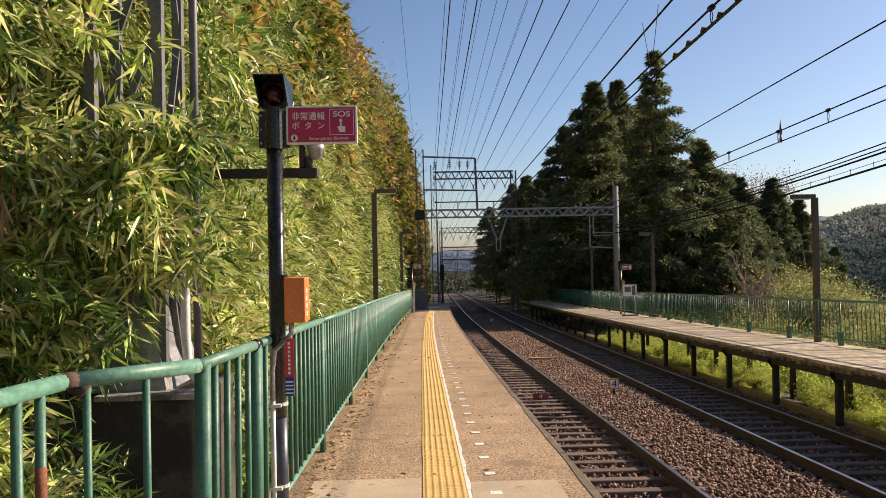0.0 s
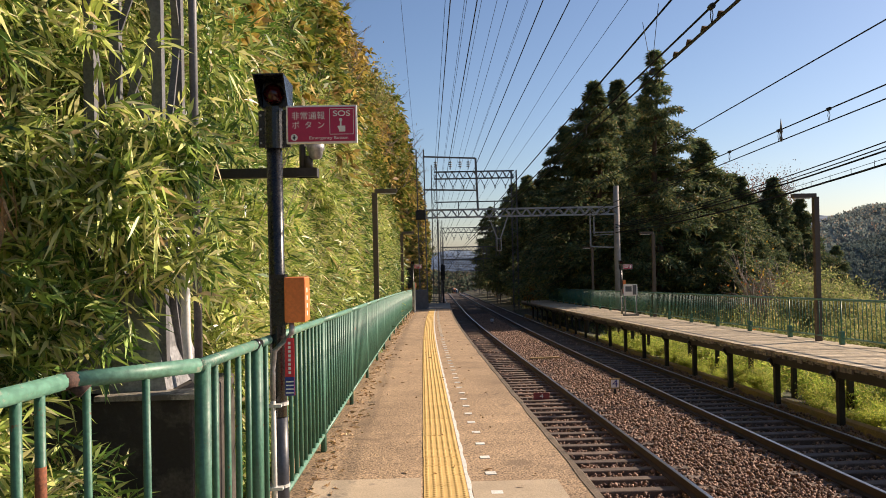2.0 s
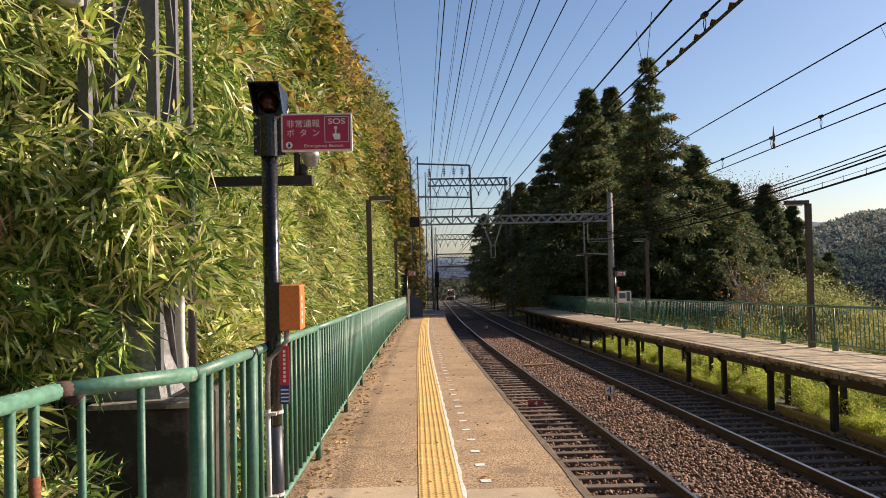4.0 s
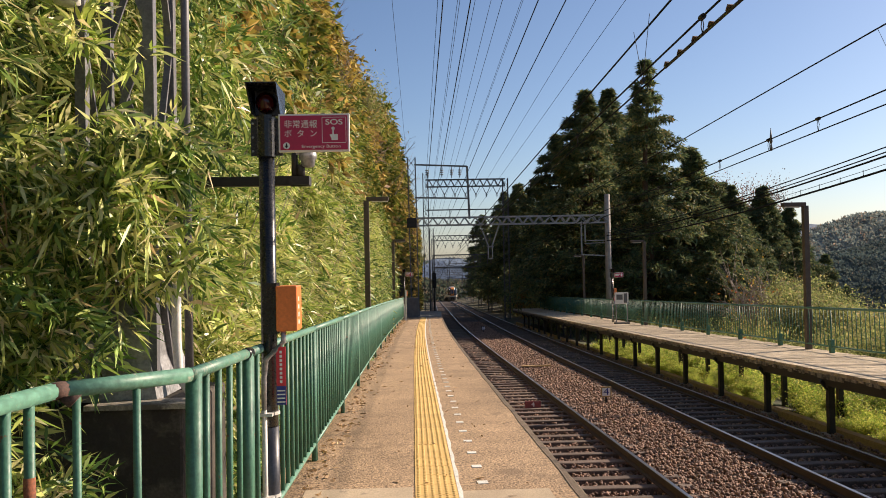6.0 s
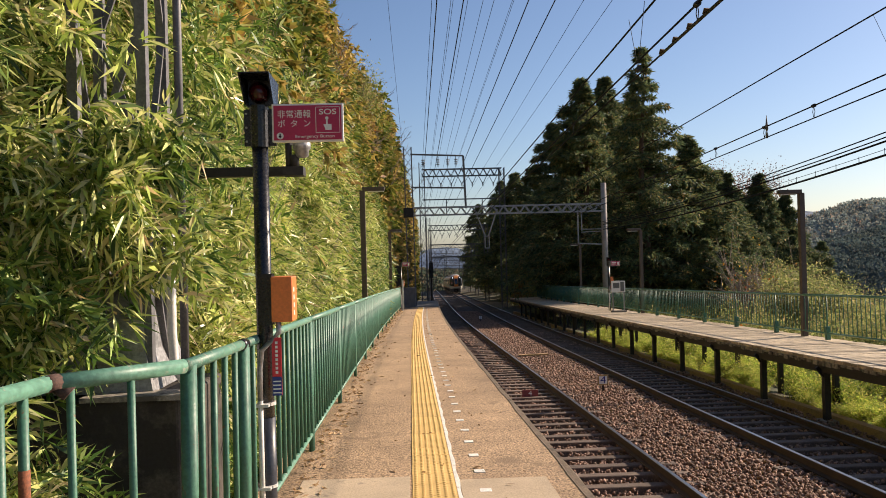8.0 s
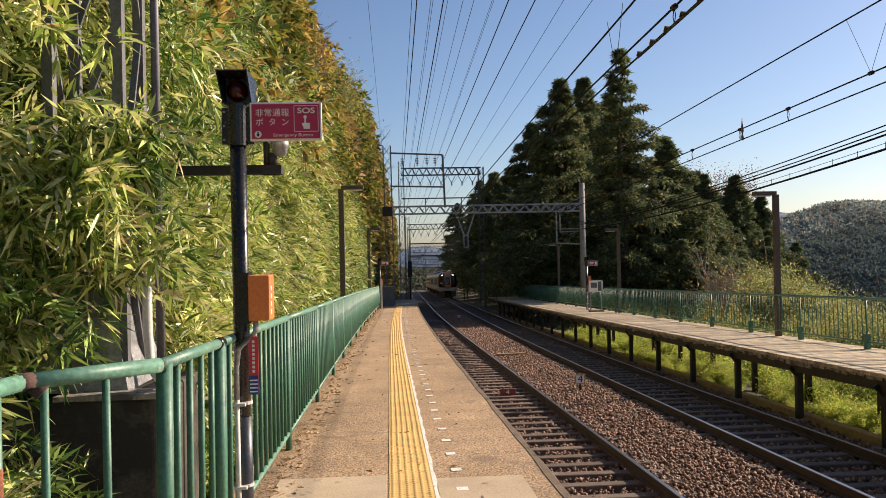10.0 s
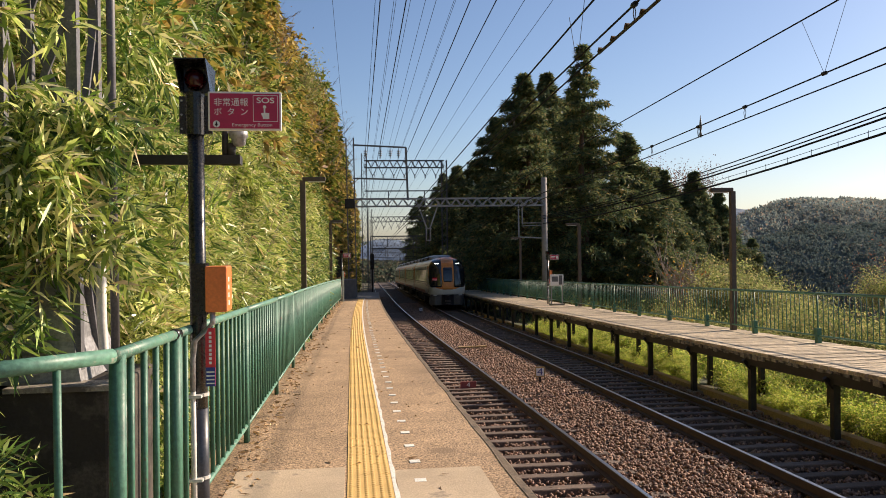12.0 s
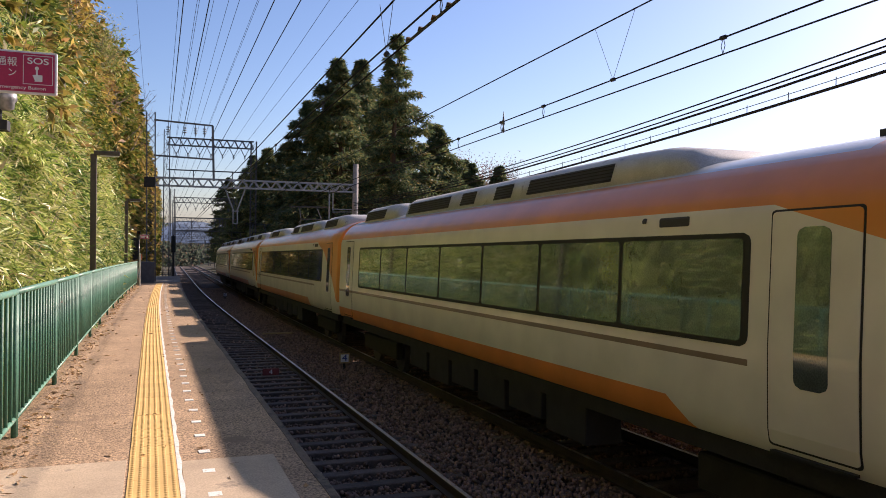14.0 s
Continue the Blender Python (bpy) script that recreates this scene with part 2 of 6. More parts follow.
shrub_leaf = material("shrub_leaf", (0.1, 0.2, 0.03), 0.5, scale=0.5, var=0.35, fine=2, through_light=0.55, spec=0.35,
                      tones=[(0, (0.10, 0.19, 0.03)), (0.5, (0.32, 0.42, 0.06)), (0.85, (0.56, 0.56, 0.12)), (1, (0.6, 0.46, 0.15))])
dead_leaf = material("dead_leaf", (0.44, 0.29, 0.15), 0.8, scale=4, var=0.3, island=0.45, through_light=0.2)
# hill tones are lightened and cooled: distance haze is put into these colours
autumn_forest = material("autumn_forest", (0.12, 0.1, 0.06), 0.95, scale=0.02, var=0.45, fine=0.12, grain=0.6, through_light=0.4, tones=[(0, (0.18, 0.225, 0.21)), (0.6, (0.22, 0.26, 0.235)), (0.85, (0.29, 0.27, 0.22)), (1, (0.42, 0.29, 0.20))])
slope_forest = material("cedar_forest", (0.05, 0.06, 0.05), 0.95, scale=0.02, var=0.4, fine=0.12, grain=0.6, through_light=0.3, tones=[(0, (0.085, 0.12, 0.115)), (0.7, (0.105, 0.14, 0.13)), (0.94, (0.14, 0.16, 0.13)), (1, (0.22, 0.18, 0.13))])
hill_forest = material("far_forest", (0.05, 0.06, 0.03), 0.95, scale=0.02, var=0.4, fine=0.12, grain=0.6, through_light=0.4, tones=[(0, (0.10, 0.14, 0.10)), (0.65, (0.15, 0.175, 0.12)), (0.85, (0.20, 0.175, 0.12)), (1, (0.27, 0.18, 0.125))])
# the ridge is bluer still, haze in its base colour
far_ridge_mat = material("haze_blue_ridge", (0.12, 0.17, 0.24), 1.0, scale=0.01, var=0.25, fine=0.08)
# ---- ground ----
def ground_z(x, y):
    """Height of the earth under everything."""
    f = fall(y)
    xr = x - plat_bend(min(y, 120.0))
    n = noise.noise((x * 0.11, y * 0.09, 3.0)) * 0.8 + noise.noise((x * 0.03, y * 0.03, 7.0)) * 2.5
    if xr < -1.75:
        d = -1.75 - xr
        return f - 1.55 + min(d, 2.0) * 1.0 + 2.1 * max(d - 0.6, 0) ** 0.92 * (1 if d < 30 else (30 / d) ** 0.9) + n * min(d * 0.3, 1.0)
    if xr < 9.0:
        return f - 1.55
    d = xr - 9.0
    low = f - 1.55 - 0.05 * min(d, 2.7) - 0.42 * max(d - 2.7, 0) - 0.008 * d * d + n * min(d * 0.1, 1.0)
    low = max(low, -32 + n)
    wood = max(0.0, min(1.0, (y - 42) / 25))          # the wooded knoll beyond the far platform
    high = f - 1.6 + 0.10 * d + n * min(d * 0.08, 0.6) if d < 22 else f - 1.6 + 2.2 - 0.55 * (d - 22) + n
    return low + (max(high, low) - low) * wood


def grid_axis(parts):
    out = []
    for a, b, n in parts:
        out += steps(a, b, n)[:-1]
    return out + [parts[-1][1]]


gx = grid_axis([(-600, -80, 8), (-80, -12, 17), (-12, -1.75, 14), (-1.75, 9, 6), (9, 30, 24), (30, 90, 20), (90, 900, 14)])
gy = grid_axis([(-300, -30, 6), (-30, 70, 70), (70, 170, 40), (170, 400, 23), (400, 1600, 10)])
g = Mesh()
g.v = [(x + plat_bend(min(y, 120.0)) * (1 if abs(x) < 40 else 0), y, 0) for y in gy for x in gx]
g.v = [(x, y, ground_z(x, y)) for x, y, _ in g.v]
g.f = [(j * len(gx) + i, j * len(gx) + i + 1, (j + 1) * len(gx) + i + 1, (j + 1) * len(gx) + i) for j in range(len(gy) - 1) for i in range(len(gx) - 1)]
g.m = [0] * len(g.f)
tagged(part("ground", g, soil, None, smooth=True), "hilly ground with leaf litter and soil", "ground", kind="structure")

# ballast bed under both tracks
line_y = [y for y in steps(-12, 120, 66)] + steps(124, 320, 40)
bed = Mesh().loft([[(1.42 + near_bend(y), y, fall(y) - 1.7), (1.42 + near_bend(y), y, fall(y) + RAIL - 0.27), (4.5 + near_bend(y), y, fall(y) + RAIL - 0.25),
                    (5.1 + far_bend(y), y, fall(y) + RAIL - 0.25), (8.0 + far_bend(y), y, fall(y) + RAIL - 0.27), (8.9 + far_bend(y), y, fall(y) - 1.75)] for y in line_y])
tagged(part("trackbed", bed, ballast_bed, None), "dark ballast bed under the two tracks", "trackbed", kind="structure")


# ---- rails and sleepers ----
def rail(x, off, name_label):
    prof = [(-0.07, -0.15), (0.07, -0.15), (0.07, -0.138), (0.012, -0.118), (0.012, -0.045), (0.034, -0.035), (0.034, -0.004), (0.028, 0.0),
            (-0.028, 0.0), (-0.034, -0.004), (-0.034, -0.035), (-0.012, -0.045), (-0.012, -0.118), (-0.07, -0.138)]
    root = thing("rail", name_label, "rail", kind="structure")
    part("rail_body", sweep([(x + a, b) for a, b in prof], line_y, off, RAIL), rail_side, root)
    part("running_surface", sweep([(x - 0.03, -0.001), (x + 0.03, -0.001), (x + 0.026, 0.003), (x - 0.026, 0.003)], line_y, off, RAIL), rail_top, root, "bright worn running surface")
    return root


for tx, off in ((NEAR_X, near_bend), (FAR_X, far_bend)):
    for s in (-0.752, 0.752):
        rail(tx + s, off, "rusty steel rail with a polished top")


def sleeper_mesh(rng):
    bm = bmesh.new()
    bmesh.ops.create_cube(bm, size=1.0, matrix=Matrix.Diagonal((2.45, 0.21, 0.16, 1)))
    for v in bm.verts:
        v.co += Vector((rng.uniform(-0.03, 0.03), rng.uniform(-0.008, 0.008), rng.uniform(-0.008, 0.008)))
    bmesh.ops.bevel(bm, geom=bm.edges[:], offset=0.012, segments=1, affect="EDGES")
    me = bpy.data.meshes.new("sleeper")
    bm.to_mesh(me)
    bm.free()
    me.materials.append(sleeper_mat)
    return me


rng = random.Random(4)
sleeper_shapes = [sleeper_mesh(rng) for _ in range(4)]
for tx, off, nm in ((NEAR_X, near_bend, "near"), (FAR_X, far_bend, "far")):
    root = thing("sleeper_row", "row of weathered sleepers under the rails", "sleepers", kind="structure")
    for k in range(150):
        y = 5.0 + 0.61 * k
        slope = math.degrees(math.atan(off(y + 0.5) - off(y - 0.5)))
        m = pose(tx + off(y), y, fall(y) + RAIL - 0.235 + rng.uniform(-0.008, 0.006), -2.0, 0, -slope + rng.uniform(-0.6, 0.6))
        part("sleeper", sleeper_shapes[k % 4], None, root, at=m)
    far = Mesh()
    for k in range(200):
        y = 5.0 + 0.61 * (150 + k)
        far.box(tx + off(y) - 1.22, tx + off(y) + 1.22, y - 0.1, y + 0.1, fall(y) + RAIL - 0.3, fall(y) + RAIL - 0.15)
    tagged(part("sleeper", far, sleeper_mat, root), kind="stuff")


# ---- near platform ----
plat_y = steps(-10, 66, 76)
tagged(part("platform_near", sweep([(-1.3, -1.7), (1.33, -1.7), (1.33, -0.02), (1.31, 0.0), (-1.3, 0.0)], plat_y, plat_bend), aggregate, None),
       "tan exposed-aggregate concrete platform beside the track", "platform", kind="structure")
dark_lip = material("dark_edge_concrete", (0.15, 0.11, 0.075), 0.92, scale=4, var=0.35, bump=0.006, fine=40, stain=(0.07, 0.055, 0.04), stain_at=0.55, stain_scale=5)
edge_y = steps(-10, 50.5, 110)
edge = Mesh().loft([[(a + plat_bend(y), y, b + fall(y)) for a, b in ((1.24, -0.22), (1.345 + 0.008 * math.sin(y * 7.1), -0.22), (1.345 + 0.008 * math.sin(y * 7.1), -0.012), (1.33, 0.005), (1.27 + 0.006 * math.sin(y * 3.7) + 0.005 * math.sin(y * 9.3), 0.005))] for y in edge_y])
tagged(part("platform_edge_lip", edge, dark_lip, None), "chipped dark concrete lip along the platform edge", "platform edge", kind="structure")
# smoother repair slabs near the camera, either side of the yellow strip
for x0, x1, y0, y1 in ((-0.93, -0.035, 0.5, 6.65), (0.36, 1.08, 0.5, 6.48)):
    slab = Mesh().loft([[(x0, y, fall(y) - 0.02), (x1, y, fall(y) - 0.02), (x1 - 0.004, y, fall(y) + 0.005), (x0 + 0.004, y, fall(y) + 0.005)] for y in steps(y0, y1, 4)])
    tagged(part("repair_slab", slab, concrete, None), "smooth pale concrete repair slab in the platform", "paving slab", kind="structure")
# past the joint at 51 m, a darker surface that paints in shade
tagged(part("platform_far_end", sweep([(-1.0, -0.02), (1.3, -0.02), (1.3, 0.012), (-1.0, 0.012)], steps(51, 66, 15), plat_bend), old_concrete, None),
       "far end of the platform in concrete coloured darker for shade", "platform", kind="structure")


def tile_mesh():
    t = Mesh().box(-0.172, 0.172, -0.172, 0.172, -0.02, 0.006)
    for i in range(6):
        for j in range(6):
            cx, cy = -0.143 + 0.0572 * i, -0.143 + 0.0572 * j
            rings = [[(cx + r * math.cos(a), cy + r * math.sin(a), z) for a in [math.pi / 4 * k for k in range(8)]] for r, z in ((0.017, 0.006), (0.011, 0.012))]
            k = len(t.v)
            t.v += rings[0] + rings[1]
            t.f += [(k + b, k + (b + 1) % 8, k + 8 + (b + 1) % 8, k + 8 + b) for b in range(8)] + [tuple(k + 8 + b for b in range(8))]
            t.m += [0] * 9
    return t.data("tactile_tile", yellow_tile)


tile = tile_mesh()
strip = thing("tactile_paving", "worn yellow tactile paving strip with raised dots", "tactile paving", kind="structure")
y = 2.0
while y < 50.3:
    a = math.degrees(math.atan(plat_bend(y + 0.5) - plat_bend(y - 0.5)))
    part("tactile_tile", tile, None, strip, at=pose(0.153 + plat_bend(y) + rng.uniform(-0.002, 0.002), y, fall(y) + rng.uniform(-0.001, 0.001), -2.0, 0, -a + rng.uniform(-0.3, 0.3)))
    y += 0.35
line = Mesh().loft([[(a + plat_bend(y) + 0.006 * math.sin(y * 9) * s, y, b + fall(y)) for a, b, s in ((0.33, -0.01, 0), (0.362, -0.01, 1), (0.362, 0.006, 1), (0.33, 0.006, 0))] for y in steps(3, 50, 400)])
tagged(part("edge_line", line, white_paint, None), "thin ragged white line beside the yellow strip", "painted line", kind="structure")
marks = thing("edge_marking", "row of small white painted marks along the platform", "painted marks", kind="structure")
mark = Mesh().box(-0.045, 0.045, -0.05, 0.05, -0.01, 0.0045).data("mark", white_paint)
for k in range(-6, 66):
    y = 6.13 + 0.622 * k
    part("mark", mark, None, marks, at=pose(0.548 + plat_bend(y) + rng.uniform(-0.008, 0.008), y, fall(y) + 0.0015, -2.0, 0, rng.uniform(-3, 3)))


# ---- green fences ----
def fence_panel(length, height, gap, post_w, label, group, boot=False, foot=0.0):
    """A panel along y from its base; posts stand at both ends."""
    root = thing("fence_panel", label, "fence panel", group=group)
    r = 0.03
    part("top_rail", Mesh().tube([(0, -0.02, height), (0, length + 0.02, height)], r, 10), green_rail_paint, root, "top rail with scuffed pale green paint", True)
    part("bottom_rail", Mesh().tube([(0, 0, 0.16), (0, length, 0.16)], 0.022, 8), green_rail_paint, root, "", True)
    n = round(length / gap)
    bal = Mesh().tube([(0, 0, 0.16), (0, 0, height - 0.01)], 0.0175 if gap > 0.2 else 0.012, 6).data("baluster", green_paint, True)
    for k in range(1, n):
        part("baluster", tidy(bal) if k == 1 else bal, None, root, at=pose(0, length * k / n, 0))
    for k, y in enumerate((0.03,) if boot else (0.03, length - 0.03)):
        p = Mesh().tube([(0, y, -0.02 - foot), (0, y, height)], post_w / 2, 8)
        post = part("post", p, green_paint, root, "", True)
        if boot and k == 0:
            part("post_boot", Mesh().box(-0.055, 0.055, y - 0.055, y + 0.055, 0.0, 0.33), green_paint, post, "square boot round the post", bevel=0.01)
    return root


def panel_pose(x, y, off, top, length):
    turn = -math.degrees(math.atan((off(y + length) - off(y)) / length))
    tilt = -math.degrees(math.atan((fall(y) - fall(y + length)) / length))
    return pose(x + off(y), y, top + fall(y), tilt, 0, turn)


LEFT_FENCE = "weathered green steel fence panel with thin round bars along the platform"
first = fence_panel(3.07, 1.285, 0.236, 0.05, LEFT_FENCE, "fence panels along the near platform")
first.matrix_basis = panel_pose(-1.0, 4.78, plat_bend, 0, 3.07)
for k in range(1, 14):
    y = 4.78 + 3.07 * k
    copy_thing(first, panel_pose(-1.0, y, plat_bend, 0, 3.07))
short = fence_panel(1.2, 1.285, 0.236, 0.076, LEFT_FENCE, "fence panels along the near platform")
short.matrix_basis = panel_pose(-1.0, 3.55, plat_bend, 0, 1.2)
part("coupling", Mesh().tube([(0, 1.12, 1.285), (0, 1.24, 1.285)], 0.035, 10), black_paint, short, "dark sleeve joining the rails", True)
# the jog near the camera
jog = thing("fence_panel", "rusting green fence panel turning the corner by the column", "fence panel", group="fence panels along the near platform")
ja, jb, jc = Vector((-1.0, 3.55, fall(3.5) + 1.285)), Vector((-1.36, 3.05, fall(3) + 1.285)), Vector((-1.47, 1.6, fall(1.6) + 1.265))
part("top_rail", Mesh().tube([ja, (ja + jb) / 2, jb], 0.033, 12), green_rail_paint, jog, "thick scuffed top rail", True)
part("top_rail", Mesh().tube([jb, (jb + jc) / 2, jc], 0.033, 12), green_rail_paint, jog, "thick scuffed top rail", True)
part("clamp", Mesh().tube([jb + Vector((0.02, 0.03, 0)), jb + Vector((-0.005, -0.03, 0))], 0.0345, 10).loft([[(-1.345, 3.03, fall(3) + 1.262), (-1.30, 3.03, fall(3) + 1.225), (-1.275, 3.08, fall(3) + 1.265)], [(-1.342, 3.035, fall(3) + 1.262), (-1.297, 3.035, fall(3) + 1.225), (-1.272, 3.085, fall(3) + 1.265)]]), dark_rust, jog, "rusty clamp and torn plate on the rail", True)
for s, mt in ((0.43, green_paint), (0.86, green_paint)):
    p = ja.lerp(jb, s)
    part("baluster", Mesh().tube([p, (p.x, p.y, p.z - 1.2)], 0.017, 8), mt, jog, "", True)
for s, mt in ((0.12, rust), (0.22, green_paint), (0.34, green_paint), (0.46, green_paint)):
    p = jb.lerp(jc, s)
    part("baluster", Mesh().tube([p, (p.x, p.y, p.z - 1.2)], 0.02, 8), green_paint, jog, "", True)
    if mt == rust:
        part("rust_patch", Mesh().tube([(p.x, p.y, p.z - 0.28), (p.x, p.y, p.z - 0.55)], 0.0215, 8), rust, jog, "rust-eaten stretch of the bar", True)

# ---- far platform ----
FX = 8.1
FBACK = 10.62
deck = thing("platform_far", "raised plank platform on black steel legs beside the far track", "platform", kind="structure")
plank_shapes = []
for k in range(4):
    bm = bmesh.new()
    bmesh.ops.create_cube(bm, size=1.0, matrix=Matrix.Translation(((FBACK - FX) / 2, 0, -0.035)) @ Matrix.Diagonal((FBACK - FX, 0.222, 0.07, 1)))
    for v in bm.verts:
        v.co.x += rng.uniform(-0.012, 0.012)
    bmesh.ops.bevel(bm, geom=bm.edges[:], offset=0.008, segments=1, affect="EDGES")
    me = bpy.data.meshes.new("plank")
    bm.to_mesh(me)
    bm.free()
    me.materials.append(plank_mat)
    plank_shapes.append(me)
y = 4.0
k = 0
while y < 72:
    part("plank", plank_shapes[k % 4], None, deck, at=pose(FX + far_bend(y) + rng.uniform(-0.01, 0.01), y, FAR_TOP + fall(y) + rng.uniform(-0.004, 0.004), -2.0, rng.uniform(-0.15, 0.15), 0))
    y += 0.25
    k += 1
part("edge_beam", sweep([(FX + 0.05, -0.30), (FX + 0.17, -0.30), (FX + 0.17, -0.075), (FX + 0.05, -0.075)], steps(4, 72, 68), far_bend, FAR_TOP), black_steel, deck, "black steel beam under the deck edge")
part("edge_beam", sweep([(FBACK - 0.3, -0.30), (FBACK - 0.18, -0.30), (FBACK - 0.18, -0.075), (FBACK - 0.3, -0.075)], steps(4, 72, 68), far_bend, FAR_TOP), black_steel, deck)
lip = Mesh()
for k in range(270):
    y = 4 + 0.25 * k
    lip.box(FX - 0.015 + far_bend(y), FX + 0.03 + far_bend(y), y + 0.02, y + 0.2, FAR_TOP + fall(y) - rng.uniform(0.1, 0.17), FAR_TOP + fall(y) - 0.07)
tagged(part("edge_block", lip, old_concrete, deck, "pale chipped blocks under the deck edge"), kind="stuff")
for k in range(20):
    y = 9.85 + 2.84 * k
    b = far_bend(y)
    z = fall(y)
    for j, (px, d) in enumerate(((FX + 0.16, 1.18), (FX + 1.9, 1.5))):
        leg = part("leg", Mesh().box(px + b - 0.06, px + b + 0.06, y - 0.06, y + 0.06, z - d - 0.25, z + FAR_TOP - 0.3).box(px + b - 0.1, px + b + 0.1, y - 0.1, y + 0.1, z + FAR_TOP - 0.34, z + FAR_TOP - 0.3), black_steel, deck)
        part("footing", Mesh().box(px + b - 0.17, px + b + 0.17, y - 0.17, y + 0.17, z - 1.75 - j * 0.4, z - 1.36 - j * 0.35), old_concrete, leg, "concrete footing block", bevel=0.02)
    part("cross_beam", Mesh().box(FX + b + 0.06, FBACK + b - 0.2, y - 0.05, y + 0.05, z + FAR_TOP - 0.29, z + FAR_TOP - 0.085).bar((FX + b - 0.03, y, z + FAR_TOP - 0.2), (FX + b + 0.2, y, z + FAR_TOP - 0.48), 0.07), black_steel, deck)
trough = sweep([(8.42, -1.62), (8.62, -1.62), (8.62, -1.30), (8.42, -1.30)], steps(4, 72, 60), far_bend)
tagged(part("cable_trough", trough, plate_frame, None), "tan board kerb of the cable trough behind the far track", "cable trough", kind="structure")

RIGHT_FENCE = "dark green steel fence panel with thin bars on the far platform"
rp = fence_panel(2.8, 1.1, 0.185, 0.042, RIGHT_FENCE, "fence panels along the far platform", boot=True)
rp.matrix_basis = panel_pose(10.35, 8.1, far_bend, FAR_TOP, 2.8)
for k in range(1, 22):
    y = 8.1 + 2.8 * k
    copy_thing(rp, panel_pose(10.35, y, far_bend, FAR_TOP, 2.8))


# ---- emergency call post ----
def text_mesh(body, size, mat, name, parent, at, label="", width=1.0, thick=0.0015):
    cu = bpy.data.curves.new(name, "FONT")
    cu.body, cu.size, cu.extrude, cu.align_x, cu.align_y = body, size, thick, "CENTER", "CENTER"
    cu.offset = size * 0.012 if body == "SOS" else 0.0
    tmp = bpy.data.objects.new(name, cu)
    scene.collection.objects.link(tmp)
    me = bpy.data.meshes.new_from_object(tmp.evaluated_get(bpy.context.evaluated_depsgraph_get()))
    bpy.data.objects.remove(tmp)
    me.transform(Matrix.Diagonal((width, 1, 1, 1)))
    me.materials.clear()
    me.materials.append(mat)
    ob = new(name, me)
    ob.parent = parent
    ob.matrix_basis = at
    if label:
        ob["label"] = label
    return ob


FACE = pose(0, 0, 0, 90, 0, 0)       # lays flat writing upright, facing the camera


def sign_board(root, w, h, cx, z, y, detailed):
    board = part("sign_board", Mesh().box(cx - w / 2, cx + w / 2, y, y + 0.03, z - h / 2, z + h / 2), sign_white, root, "crimson emergency button sign with a pale rim", bevel=0.004)
    part("sign_face", Mesh().box(cx - w / 2 + 0.012, cx + w / 2 - 0.012, y - 0.004, y, z - h / 2 + 0.012, z + h / 2 - 0.012), crimson, board, "crimson sign face")
    if not detailed:
        part("lettering", Mesh().box(cx - w * 0.4, cx + w * 0.1, y - 0.007, y - 0.004, z + h * 0.05, z + h * 0.25).box(cx - w * 0.4, cx + w * 0.0, y - 0.007, y - 0.004, z - h * 0.2, z - h * 0.05).box(cx + w * 0.2, cx + w * 0.4, y - 0.007, y - 0.004, z - h * 0.3, z + h * 0.3), sign_white, board)
        return
    yy = y - 0.005
    for body, size, dx, dz, wd in (("\u975e\u5e38\u901a\u5831", 0.055, -0.085, 0.052, 0.98), ("\u30dc  \u30bf  \u30f3", 0.052, -0.085, -0.008, 1.0), ("SOS", 0.05, 0.129, 0.066, 1.3), ("Emergency Button", 0.027, 0.045, -0.089, 1.25)):
        text_mesh(body, size, sign_white, "lettering", board, Matrix.Translation((cx + dx, yy, z + dz)) @ FACE, "white lettering", wd)
    fr = Mesh()
    for a in (0.053, 0.205):
        fr.box(cx + a - 0.0015, cx + a + 0.0015, yy - 0.002, yy, z - 0.066, z + 0.098)
    for b in (-0.066, 0.098):
        fr.box(cx + 0.053, cx + 0.205, yy - 0.002, yy, z + b - 0.0015, z + b + 0.0015)
    part("pictogram_frame", fr, sign_white, board)
    pic = Mesh()
    pic.box(cx + 0.112, cx + 0.152, yy - 0.002, yy, z - 0.05, z - 0.012).box(cx + 0.118, cx + 0.128, yy - 0.002, yy, z - 0.012, z + 0.02)
    pic.face([(cx + 0.112, yy - 0.002, z - 0.012), (cx + 0.10, yy - 0.002, z - 0.014), (cx + 0.112, yy - 0.002, z - 0.04)])
    pic.loft([[(cx + 0.123 + 0.011 * math.cos(a), yy - d, z + 0.026 + 0.011 * math.sin(a)) for a in [math.pi / 6 * k for k in range(12)]] for d in (0, 0.002)])
    part("pictogram", pic, sign_white, board, "white pointing finger pictogram")
    part("arrow_badge", Mesh().loft([[(cx - 0.176 + 0.022 * math.cos(a), yy - d, z - 0.083 + 0.022 * math.sin(a)) for a in [math.pi / 8 * k for k in range(16)]] for d in (0, 0.002)]), sign_white, board, "white disc with a dark down arrow")
    ar = Mesh().box(cx - 0.180, cx - 0.172, yy - 0.004, yy - 0.002, z - 0.083, z - 0.068)
    ar.face([(cx - 0.187, yy - 0.003, z - 0.083), (cx - 0.165, yy - 0.003, z - 0.083), (cx - 0.176, yy - 0.003, z - 0.1)])
    part("arrow", ar, black_paint, board)


